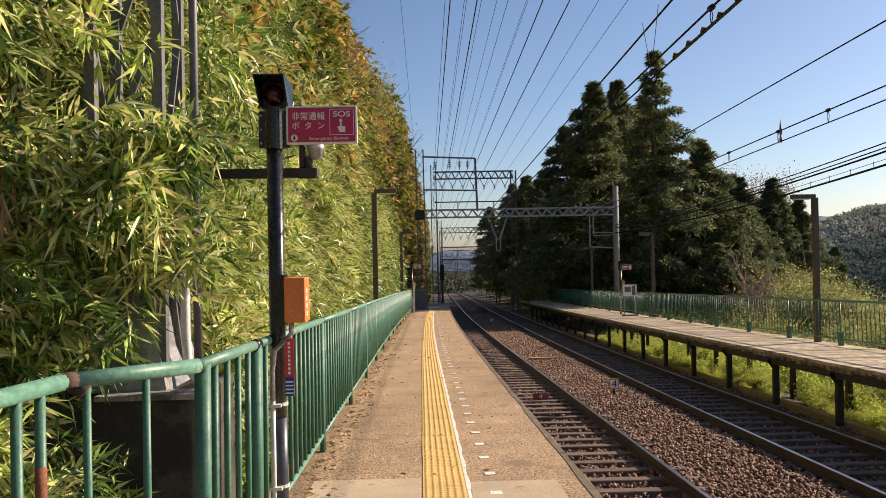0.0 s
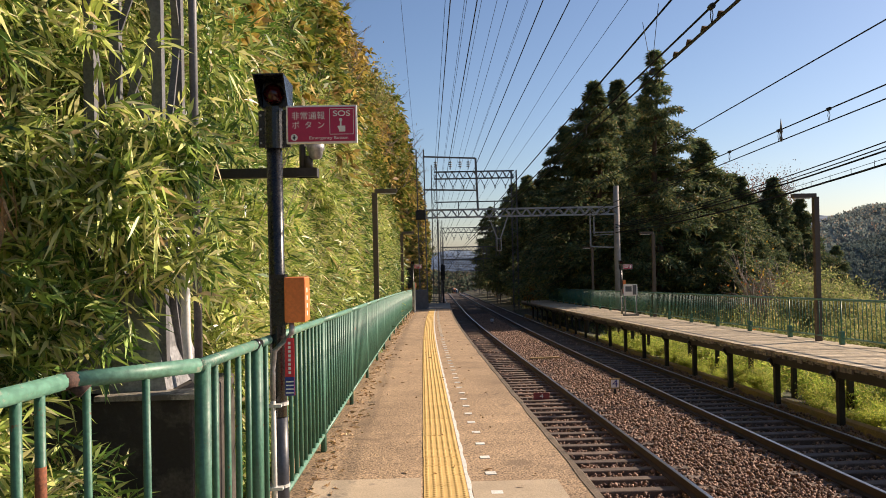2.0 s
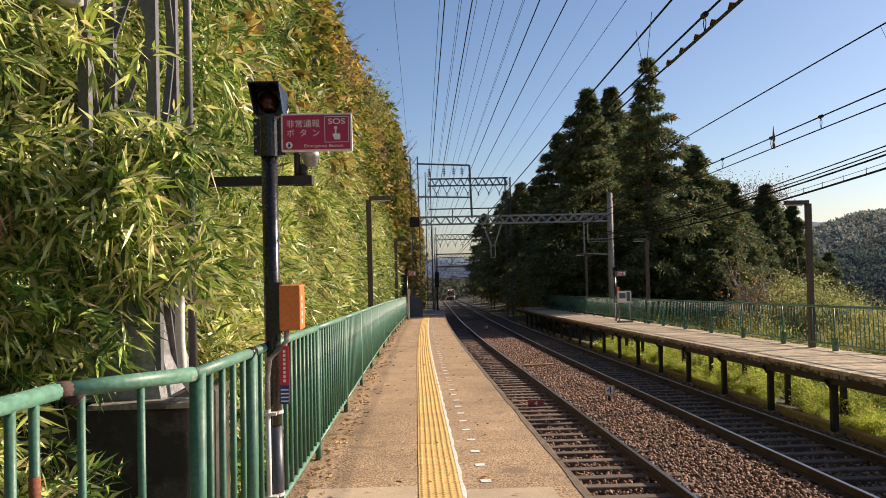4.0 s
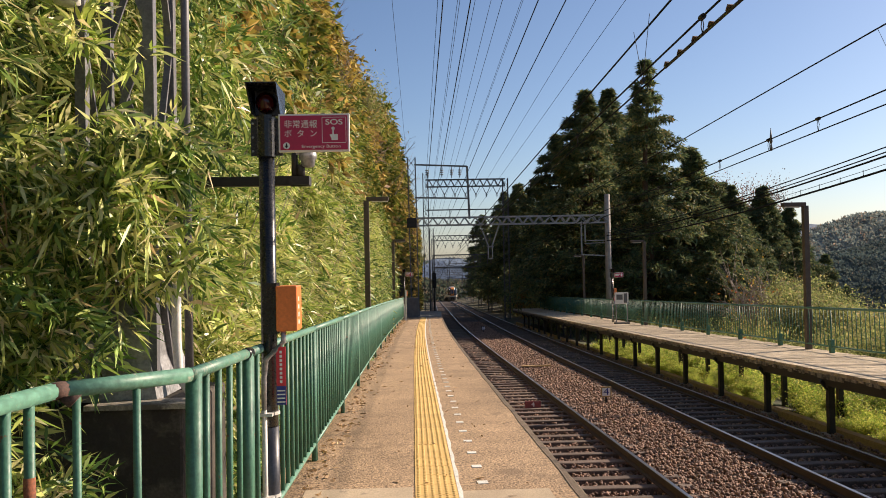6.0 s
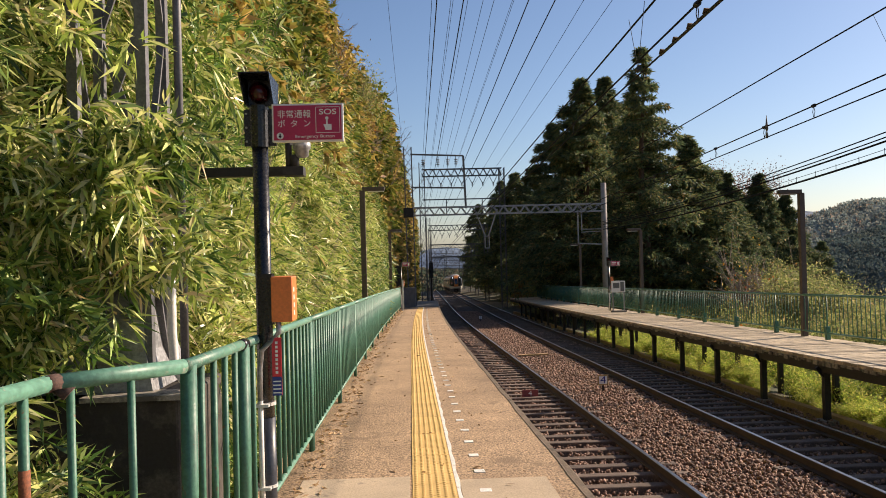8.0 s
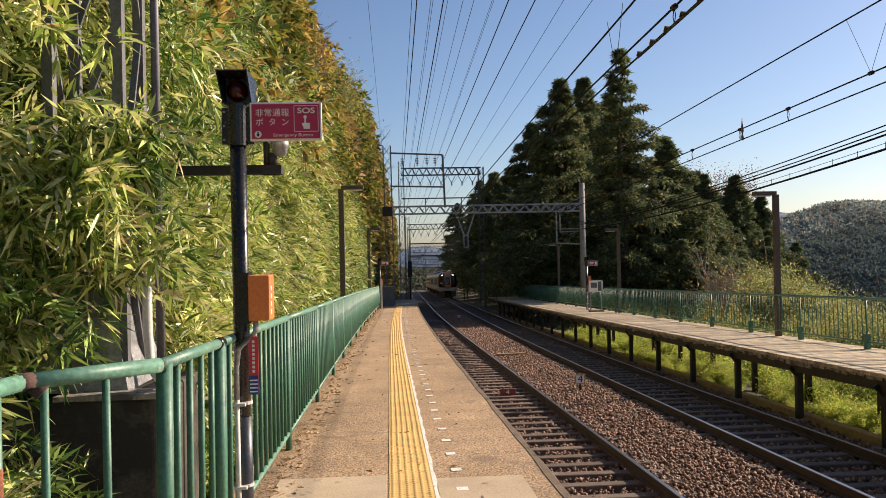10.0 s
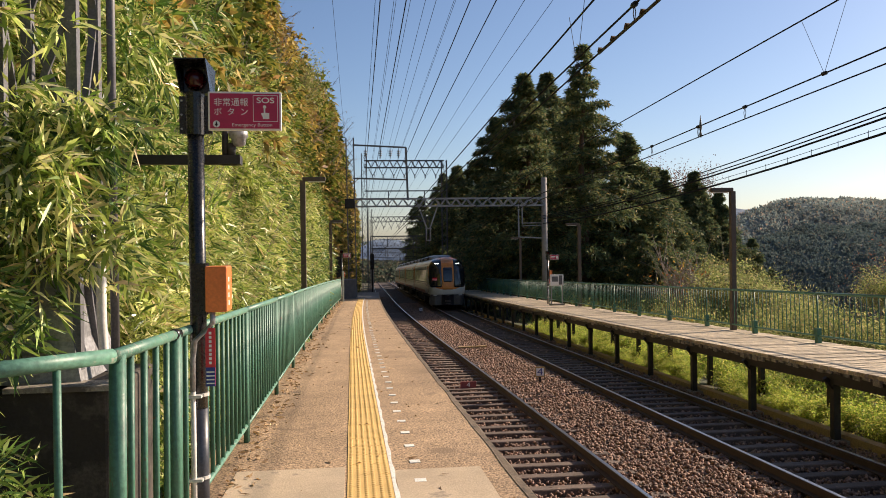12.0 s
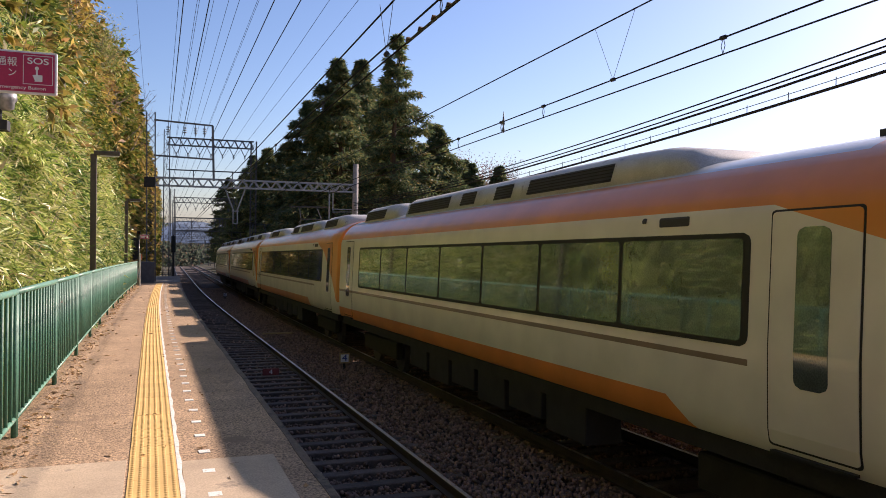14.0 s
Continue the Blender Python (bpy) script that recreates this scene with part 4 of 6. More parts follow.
# notice stand on the far platform
stand = thing("notice_stand", "grey framed notice stand on the far platform", "notice stand", at=pose(9.95, 37.6, FAR_TOP + fall(37.6)))
for sx in (-0.27, 0.27):
    part("leg", Mesh().bar((sx, 0, -0.01), (sx, 0, 1.5), 0.05), galvanised, stand)
part("panel", Mesh().box(-0.33, 0.33, -0.03, 0.03, 0.95, 1.5), sign_white, stand, "pale notice panel", bevel=0.01)
part("print", Mesh().box(-0.25, 0.05, -0.036, -0.03, 1.15, 1.4).box(0.1, 0.27, -0.036, -0.03, 1.0, 1.45), grey_steel, stand)
part("plinth", Mesh().box(-0.35, 0.35, -0.15, 0.15, -0.01, 0.08), old_concrete, stand)

# far end of the near platform: wooden gate, white post, signal
gate = thing("wooden_gate", "weathered brown wooden gate beside the fence end", "gate")
for k in range(10):
    part("board", Mesh().box(-1.45 + 0.1 * k, -1.36 + 0.1 * k, 47.6, 47.63, fall(47.6) - 0.02, fall(47.6) + 1.35 + 0.04 * (k % 3)), plate_frame, gate)
part("rail", Mesh().box(-1.47, -0.42, 47.63, 47.68, fall(47.6) + 0.9, fall(47.6) + 1.0), plate_frame, gate)
wp = solid("white_post", Mesh().box(-0.5, -0.4, 45.2, 45.3, fall(45.2) - 0.02, fall(45.2) + 1.75), pvc_white, "pale square post at the fence end", "post", bevel=0.01)
sig = thing("signal_post", "black railway signal on a slim post", "signal", at=pose(1.75, 66, fall(66)))
part("post", Mesh().tube([(0, 0, -1.7), (0, 0, 3.3)], 0.06, 8), black_steel, sig, "", True)
part("head", Mesh().box(-0.17, 0.17, -0.1, 0.1, 1.9, 3.2), black_steel, sig, bevel=0.03)
for z in (2.15, 2.55, 2.95):
    part("hood", Mesh().tube([(0, -0.1, z), (0, -0.3, z)], 0.11, 10), black_steel, sig)

# ---- the train ----
def livery():
    m = bpy.data.materials.new("train_livery")
    m.use_nodes = True
    n, l = m.node_tree.nodes, m.node_tree.links
    b = n["Principled BSDF"]
    co = n.new("ShaderNodeTexCoord").outputs["Object"]
    sep = n.new("ShaderNodeSeparateXYZ")
    l.new(co, sep.inputs[0])
    x, y, z = sep.outputs

    def op(kind, a, c):
        t = n.new("ShaderNodeMath")
        t.operation = kind
        for k, val in enumerate((a, c)):
            if hasattr(val, "links"):
                l.new(val, t.inputs[k])
            else:
                t.inputs[k].default_value = val
        return t.outputs[0]

    def mix(f, a, c):
        t = n.new("ShaderNodeMix")
        t.data_type = "RGBA"
        for k, val in ((0, f), (6, a), (7, c)):
            if hasattr(val, "links"):
                l.new(val, t.inputs[k])
            else:
                t.inputs[k].default_value = val if k == 0 else (*val, 1)
        return t.outputs[2]

    # lower border of the orange, sweeping from the nose up to the roof band
    ramp = n.new("ShaderNodeValToRGB")
    pts = ((0.0, 1.44), (0.3, 1.78), (0.7, 2.15), (1.35, 2.55), (2.1, 2.93), (3.3, 3.27), (4.0, 3.27))
    while len(ramp.color_ramp.elements) < len(pts):
        ramp.color_ramp.elements.new(0.5)
    for e, (p, v) in zip(ramp.color_ramp.elements, pts):
        e.position, e.color = p / 4, (v / 4, v / 4, v / 4, 1)
    l.new(op("DIVIDE", y, 4.0), ramp.inputs[0])
    border = op("MULTIPLY", ramp.outputs[0], 4.0)
    top = op("GREATER_THAN", z, border)
    roof = op("MULTIPLY", op("GREATER_THAN", z, 3.70), op("GREATER_THAN", y, 2.6))
    low = op("MULTIPLY", op("LESS_THAN", z, 1.36), op("GREATER_THAN", op("ADD", y, op("MULTIPLY", z, -1.6)), 2.6))
    line = op("MULTIPLY", op("MULTIPLY", op("GREATER_THAN", z, 1.81), op("LESS_THAN", z, 1.87)), op("GREATER_THAN", y, 3.55))
    dirt = n.new("ShaderNodeTexNoise")
    dirt.inputs["Scale"].default_value, dirt.inputs["Detail"].default_value = 1.4, 6
    l.new(co, dirt.inputs["Vector"])
    shade = n.new("ShaderNodeMapRange")
    l.new(dirt.outputs["Fac"], shade.inputs[0])
    for k, v in enumerate((0.3, 0.75, 0.86, 1.06)):
        shade.inputs[k + 1].default_value = v
    orange = (0.80, 0.28, 0.055)
    c = mix(top, (0.82, 0.77, 0.66), orange)
    c = mix(low, c, orange)
    c = mix(line, c, (0.24, 0.17, 0.11))
    c = mix(roof, c, (0.62, 0.61, 0.60))
    mul = n.new("ShaderNodeMix")
    mul.data_type, mul.blend_type = "RGBA", "MULTIPLY"
    mul.inputs[0].default_value = 1
    l.new(c, mul.inputs[6])
    l.new(shade.outputs[0], mul.inputs[7])
    l.new(mul.outputs[2], b.inputs["Base Color"])
    b.inputs["Roughness"].default_value = 0.3
    b.inputs["Coat Weight"].default_value = 0.3
    return m


train_paint = livery()
train_glass = material("train_glass", (0.11, 0.145, 0.13), 0.04, metal=0.45, coords="Local", scale=2, var=0.3, spec=0.9)
train_glass.node_tree.nodes["Principled BSDF"].inputs["Coat Weight"].default_value = 0.5
screen_glass = material("windscreen_glass", (0.012, 0.016, 0.022), 0.06, coords="Local", scale=1, var=0.2, spec=0.9)
rubber = material("black_rubber", (0.012, 0.012, 0.012), 0.6, coords="Local", scale=4, var=0.2)
under = material("underframe_grime", (0.022, 0.019, 0.017), 0.8, coords="Local", scale=3, var=0.4, bump=0.002, fine=30)
# skirt grey is darkened so the colour holds the shade under the nose
shaded_skirt_paint = material("train_skirt", (0.12, 0.115, 0.11), 0.5, coords="Local", scale=2, var=0.25, stain=(0.16, 0.14, 0.12), stain_at=0.58)
roof_grey = material("roof_unit_grey", (0.50, 0.50, 0.50), 0.5, coords="Local", scale=2, var=0.2, stain=(0.25, 0.24, 0.23), stain_at=0.6)
vent_dark = material("vent_dark", (0.035, 0.035, 0.038), 0.6, coords="Local", scale=4, var=0.3)
steel_moving = material("wheel_steel", (0.12, 0.10, 0.09), 0.55, metal=0.6, coords="Local", scale=5, var=0.3)
orange_plain = material("train_orange", (0.80, 0.28, 0.055), 0.32, coords="Local", scale=2, var=0.08)
ivory_plain = material("train_ivory", (0.82, 0.77, 0.66), 0.32, coords="Local", scale=2, var=0.08)
headlight = glow("headlight", (1.0, 0.95, 0.82), 6.0)
led_red = glow("led_red", (0.35, 0.02, 0.035), 0.25)
led_white = glow("led_white", (0.6, 0.5, 0.48), 0.3)

CAR_LEN = 20.3
SIDE = [(1.08, 1.33), (1.14, 1.37), (1.3, 1.395), (1.6, 1.40), (2.0, 1.40), (3.2, 1.345), (3.36, 1.285), (3.50, 1.20), (3.62, 1.09), (3.72, 0.95), (3.80, 0.77), (3.86, 0.55), (3.90, 0.28), (3.91, 0.02)]
RAKE = [(1.08, 0.10), (1.3, 0.02), (1.7, 0.0), (2.2, 0.04), (2.6, 0.10), (3.0, 0.22), (3.25, 0.34), (3.45, 0.48), (3.60, 0.64), (3.72, 0.84), (3.82, 1.12), (3.88, 1.45), (3.91, 1.9)]


def lerp_table(tab, z):
    for (a, va), (b, vb) in zip(tab, tab[1:]):
        if z <= b:
            return va + (vb - va) * max(0, (z - a)) / (b - a)
    return tab[-1][1]


NOSE_D, NOSE_N = 1.15, 2.7


def nose(theta, z, out=0.0):
    """Point on the train's rounded front: theta from -90 (side) over 0 (middle) to 90 degrees."""
    def at(th, zz):
        w, d = lerp_table(SIDE, zz), lerp_table(RAKE, zz)
        s, c = math.sin(th), max(math.cos(th), 0.0)
        return Vector((math.copysign(w * abs(s) ** (2 / NOSE_N), s), d + NOSE_D * (1 - c ** (2 / NOSE_N)), zz))
    p = at(theta, z)
    if out:
        e = 0.01
        du = at(min(theta + e, 1.57), z) - at(max(theta - e, -1.57), z)
        dv = at(theta, min(z + e, 3.74)) - at(theta, max(z - e, 1.09))
        nrm = du.cross(dv)
        nrm = nrm.normalized() if nrm.length > 1e-9 else Vector((0, -1, 0))
        if nrm.y > 0 and abs(theta) < 1.2:
            nrm = -nrm
        p = p + nrm * out
    return p


def car_body(has_nose):
    rows = []
    heights = [z for z, _ in SIDE]
    if has_nose:
        heights = sorted(set(heights) | {z for z, _ in RAKE})
    for z in heights:
        w = lerp_table(SIDE, z)
        left = []
        if has_nose:
            d = lerp_table(RAKE, z) + NOSE_D
            th = [math.pi / 2 * k / 20 for k in range(20, -1, -1)]
            half = [nose(t, z) for t in th]
        else:
            d = 0.06
            half = [Vector((w, 0.06, z)), Vector((w - 0.03 if w > 0.05 else w, 0.0, z)), Vector((0, 0.0, z))]
        side = [Vector((w, CAR_LEN - (CAR_LEN - d) * k / 14, z)) for k in range(14)]
        right = side + half
        left = [Vector((-p.x, p.y, p.z)) for p in reversed(right[:-1])]
        rows.append(right + left)
    mm = Mesh()
    mm.loft(rows, caps=False, closed=False)
    mm.face([r[0] for r in rows] + [r[-1] for r in reversed(rows)])
    return mm


def theta_at(x, z):
    """The nose angle at which the front lies x to the side, at height z."""
    return math.copysign(math.asin(min((abs(x) / lerp_table(SIDE, z)) ** (NOSE_N / 2), 1.0)), x)


def patch(x0, x1, z0, z1, out, rnd, side_end=None, rings=8, seg=48):
    """A rounded pane on the front between x0 and x1; side_end lets it wrap round to that nose angle instead.
    rnd: how square its corners are (low inner, low outer, high outer, high inner)."""
    s = 1 if x1 > 0 else -1
    pts = []
    for k in range(rings + 2):
        r = min(k / rings, 1.0)
        ring = []
        for j in range(seg):
            a = 2 * math.pi * (j + 0.5) / seg
            u, v = math.cos(a), math.sin(a)
            e = rnd[(1 if u > 0 else 0) if v < 0 else (2 if u > 0 else 3)]
            q = (abs(u) ** e + abs(v) ** e) ** (-1 / e)
            u, v = u * q * r, v * q * r
            z = (z0 + z1) / 2 + v * (z1 - z0) / 2
            t0 = theta_at(x0, z)
            t1 = s * side_end if side_end else theta_at(x1, z)
            ring.append(nose(t0 + (t1 - t0) * (u + 1) / 2, z, out if k <= rings else -0.03))
        pts.append(ring)
    return Mesh().loft(pts, caps=False)


def rounded_panel(y0, y1, z0, z1, side, depth, r=0.08):
    """A rounded panel that follows the car's side, standing proud by depth."""
    zs = sorted({z0, z0 + r * 0.3, z0 + r * 0.65, z0 + r, z1 - r, z1 - r * 0.65, z1 - r * 0.3, z1} | {z for z, _ in SIDE if z0 + r < z < z1 - r})
    rows = []
    for z in zs:
        d = max(z0 + r - z, z - (z1 - r), 0.0)
        q = r - math.sqrt(max(r * r - d * d, 0.0))
        a, b, x = y0 + q, y1 - q, lerp_table(SIDE, z)
        rows.append([(side * (x - 0.03), a, z), (side * (x + depth), a, z), (side * (x + depth), b, z), (side * (x - 0.03), b, z)])
    return Mesh().loft(rows, closed=True)


def wheelset(root, y):
    for s in (-1, 1):
        wx = 0.76 * s
        w = Mesh()
        w.loft([[(wx + d, y + r * math.cos(a), 0.43 + r * math.sin(a)) for a in [math.pi / 12 * k for k in range(24)]] for d, r in ((-0.06, 0.40), (-0.06, 0.43), (0.05, 0.43), (0.06, 0.38))])
        part("wheel", w, steel_moving, root)


def build_car(lead, door_front):
    root = thing("train_car", "orange and ivory express train lead car with black wraparound windscreens" if lead else "orange and ivory express train car with long dark windows", "train car", group="cars of the train")
    body = part("body", car_body(lead), train_paint, root, "ivory and orange painted car body", True)
    first_win = 3.55 if lead else (2.3 if door_front else 0.9)
    last_win = 18.1 if lead else 18.6
    for side in (-1, 1):
        strip_ = part("window_band", rounded_panel(first_win, last_win, 1.98, 3.03, side, 0.006, 0.1), rubber, root, "long black window surround", False)
        n = 7
        w = (last_win - first_win - 0.1) / n
        for k in range(n):
            a = first_win + 0.05 + w * k
            part("window_pane", rounded_panel(a + 0.04, a + w - 0.04, 2.03, 2.98, side, 0.010, 0.05), train_glass, strip_)
        doors = [(2.31, 3.3)] if lead else ([(0.75, 1.75)] if door_front else [])
        doors.append((18.75, 19.75))
        for a, b in doors:
            d = part("door", rounded_panel(a, b, 1.16, 3.22, side, 0.004, 0.04), rubber, root, "passenger door")
            part("door_leaf", rounded_panel(a + 0.02, b - 0.02, 1.18, 3.20, side, 0.010, 0.04), train_paint, d, "ivory door leaf")
            part("door_window", rounded_panel((a + b) / 2 - 0.18, (a + b) / 2 + 0.18, 1.70, 3.06, side, 0.016, 0.08), train_glass, d, "tall narrow door window")
            part("door_sill", Mesh().box(side * 1.36, side * 1.415, a + 0.05, b - 0.05, 1.10, 1.125), under, d)
        part("side_display", rounded_panel(first_win + 0.9, first_win + 1.4, 3.12, 3.22, side, 0.008, 0.02), vent_dark, root, "small dark destination display")
        part("door_lamp", rounded_panel(first_win + 1.65, first_win + 1.72, 3.17, 3.23, side, 0.01, 0.02), vent_dark, root)
        if lead:
            cd = part("cab_door", rounded_panel(0.98, 1.55, 1.25, 3.12, side, 0.004, 0.05), rubber, root, "driver's side door")
            part("cab_door_leaf", rounded_panel(1.0, 1.53, 1.27, 2.5, side, 0.010, 0.04), ivory_plain, cd)
            part("cab_door_top", rounded_panel(1.0, 1.53, 2.3, 3.10, side, 0.011, 0.04), orange_plain, cd, "orange upper door")
            part("cab_window", rounded_panel(1.12, 1.42, 2.28, 3.0, side, 0.016, 0.06), train_glass, cd)
            part("grab_rail", Mesh().tube([(side * 1.44, 1.66, 1.7), (side * 1.44, 1.66, 2.3)], 0.014, 6), steel_moving, cd)
        for k in range(6):
            y0 = 6.6 + 1.25 * k
            part("underfloor_box", Mesh().box(side * 0.75, side * 1.28, y0, y0 + 1.1, 0.38 + 0.1 * (k % 2), 1.06), under, root, bevel=0.02)
    part("floor_frame", Mesh().box(-1.3, 1.3, 1.3 if lead else 0.2, CAR_LEN - 0.1, 0.88, 1.12), under, root)
    for yb in (3.2, 17.2):
        bg = part("bogie", Mesh().box(-1.05, -0.9, yb - 1.5, yb + 1.5, 0.35, 0.75).box(0.9, 1.05, yb - 1.5, yb + 1.5, 0.35, 0.75).box(-1.0, 1.0, yb - 0.3, yb + 0.3, 0.3, 0.85), under, root, "dark bogie frame", bevel=0.03)
        wheelset(bg, yb - 1.05)
        wheelset(bg, yb + 1.05)
    part("gangway", Mesh().box(-0.55, 0.55, CAR_LEN - 0.02, CAR_LEN + 0.42, 1.15, 3.3), rubber, root, "black gangway bellows between cars")
    # roof gear
    for a, b in ((4.95, 15.4), (16.2, 19.2)) if lead else ((1.2, 4.2), (5.0, 11.4), (14.0, 19.0)):
        sec_ = lambda yy, f, w: [(sx * w * q, yy, 3.72 + f * h) for sx, h, q in ((-1, 0, 1.0), (-1, 0.30, 0.9), (-1, 0.41, 0.72), (-1, 0.44, 0.5), (1, 0.44, 0.5), (1, 0.41, 0.72), (1, 0.30, 0.9), (1, 0, 1.0))]
        nose_ = min(1.5, (b - a) * 0.3)
        u = Mesh().loft([sec_(a + nose_ * q, f, 0.95 - 0.12 * (1 - f)) for q, f in ((0, 0.12), (0.06, 0.5), (0.2, 0.78), (0.5, 0.95), (1, 1.0))] + [sec_(b, 1.0, 0.95)])
        ac = part("roof_unit", u, roof_grey, root, "long grey rooftop air conditioner with a rounded front fairing", True)
        spots = [(a + nose_ + 0.15, a + nose_ + 2.6)]
        if b - a > 8:
            spots += [(a + 4.7, a + 5.4), (a + 6.3, a + 7.0), (b - 2.8, b - 0.15)]
        elif b - a > 5.5:
            spots += [(b - 1.6, b - 0.3)]
        for side in (-1, 1):
            for v0, v1 in spots:
                v1 = min(v1, b - 0.1)
                quad = lambda o: [(side * (0.95 - 0.32 * (z - 3.72) + o), yy, z) for yy, z in ((v0, 3.78), (v1, 3.78), (v1, 4.02), (v0, 4.02))]
                vent = part("vent", Mesh().loft([quad(0.008), quad(-0.03)]), vent_dark, ac, "dark louvred vent")
                slat = Mesh()
                for j in range(5):
                    z = 3.805 + 0.046 * j
                    xx = side * (0.95 - 0.32 * (z - 3.72) + 0.012)
                    slat.bar((xx, v0, z), (xx, v1, z), 0.012)
                part("louvre", slat, under, vent)
    if lead:
        part("front_vent", Mesh().loft([[(sx * 0.42, 1.75, 3.86 + h) for sx, h in ((-1, 0), (-1, 0.02), (1, 0.02), (1, 0))], [(sx * 0.42, 1.95, 3.86 + h) for sx, h in ((-1, 0), (-1, 0.09), (1, 0.09), (1, 0))], [(sx * 0.42, 3.0, 3.86 + h) for sx, h in ((-1, 0), (-1, 0.09), (1, 0.09), (1, 0))]]), vent_dark, root, "dark roof vent behind the nose")
        for s, nm in ((-1, "windscreen"), (1, "windscreen")):
            ws = part(nm, patch(s * 0.46, s * 1.4, 1.62, 3.76, 0.012, (40, 3.0, 6, 40), 1.34, seg=96), screen_glass, root, "black wraparound windscreen", True)
            for th in (0.47, 0.64):
                lamp_c = nose(s * th, 3.38, 0.02)
                part("headlight", Mesh().loft([[lamp_c + Vector((r * math.cos(a), d, r * math.sin(a))) for a in [math.pi / 8 * k for k in range(16)]] for r, d in ((0.04, 0.04), (0.038, -0.008), (0.012, -0.014))]), headlight, ws, "lit round headlight", True)
            if s > 0:
                base, tip = nose(0.62, 1.80, 0.03), nose(0.42, 2.45, 0.03)
                part("wiper", Mesh().tube([base, tip], 0.012, 6).tube([nose(0.40, 2.1, 0.03), nose(0.40, 2.65, 0.03)], 0.01, 6), rubber, ws)
            part("fog_lamp", Mesh().box(s * 0.95 - 0.11, s * 0.95 + 0.11, 0.30, 0.5, 1.0, 1.06), sign_white, root, "small lower marker lamp")
        led = Mesh()
        led2 = Mesh()
        for k in range(5):
            th = -0.50 - 0.075 * k
            for mm, zz, hh in ((led, 2.14, 0.2),):
                a, b = nose(th, zz, 0.02), nose(th - 0.03, zz, 0.02)
                mm.face([a, b, b + Vector((0, 0.01, hh)), a + Vector((0, 0.01, hh))])
            a, b = nose(th - 0.006, 2.16, 0.024), nose(th - 0.022, 2.16, 0.024)
            led2.face([a, b, b + Vector((0, 0.002, 0.05)), a + Vector((0, 0.002, 0.05))])
        dd = part("destination_display", led, led_red, root, "red lit destination display bars")
        part("display_line", led2, led_white, dd)
        fd = part("front_door", patch(-0.43, 0.43, 1.45, 3.55, 0.006, (40, 40, 40, 40), seg=96), orange_plain, root, "orange front gangway door", True)
        part("front_door_window", patch(-0.345, 0.345, 2.02, 3.10, 0.016, (10, 10, 10, 10)), screen_glass, fd, "dark front door window", True)
        for s in (-1, 1):
            ring = []
            for zz in (1.04, 0.6, 0.26):
                ring.append([(s * 0.42, 0.38 + (1.04 - zz) * 0.15, zz), (s * 0.95, 0.42, zz), (s * 1.28, 0.75, zz), (s * 1.30, 2.0, zz), (s * 1.22, 2.0, zz), (s * 0.42, 1.0, zz)])
            part("front_skirt", Mesh().loft(ring), shaded_skirt_paint, root, "grey-ivory front skirt, darkened for shade", bevel=0.03)
        cp = part("coupler", Mesh().box(-0.16, 0.16, -0.05, 0.9, 0.74, 1.0).box(-0.1, 0.1, -0.15, 0.0, 0.78, 0.97), under, root, "dark centre coupler", bevel=0.02)
        part("coupler_pin", Mesh().tube([(0, -0.12, 0.97), (0, -0.12, 1.08)], 0.05, 8), steel_moving, cp)
        part("coupler_hose", Mesh().box(-0.2, 0.2, 0.0, 0.3, 0.52, 0.66).box(-0.17, 0.17, 0.05, 0.3, 0.34, 0.44), steel_moving, cp)
        part("front_void", Mesh().box(-0.45, 0.45, 0.35, 1.3, 0.3, 1.22), under, root)
    elif door_front:
        pg = Mesh().box(-0.7, 0.7, 11.8, 13.2, 3.74, 3.86)
        pg.bar((-0.5, 12.9, 3.85), (-0.45, 12.0, 4.45), 0.05).bar((0.5, 12.9, 3.85), (0.45, 12.0, 4.45), 0.05).bar((-0.45, 12.0, 4.45), (-0.4, 12.8, 5.02), 0.04).bar((0.45, 12.0, 4.45), (0.4, 12.8, 5.02), 0.04).bar((-0.85, 12.8, 5.05), (0.85, 12.8, 5.05), 0.06).bar((-0.45, 12.0, 4.45), (0.45, 12.0, 4.45), 0.04)
        part("pantograph", pg, black_steel, root, "raised grey pantograph")
    return root


def track_pose(y):
    back = y + 18.0
    turn = -math.degrees(math.atan((far_bend(back) - far_bend(y)) / 18.0))
    tilt = math.degrees(math.atan((fall(back) - fall(y)) / 18.0))
    return pose(FAR_X + far_bend(y), y, RAIL + fall(y), tilt, 0, turn)


lead_car = build_car(True, False)
mid_car = build_car(False, True)
TRAIN = [(lead_car, 0.0), (mid_car, 20.75), (copy_thing(mid_car, pose(0, 600, 0)), 41.5), (copy_thing(mid_car, pose(0, 640, 0)), 62.25)]

# ---- planting ----
RS = np.random.RandomState(11)


def unit(v):
    return v / np.maximum(np.linalg.norm(v, axis=1, keepdims=True), 1e-9)


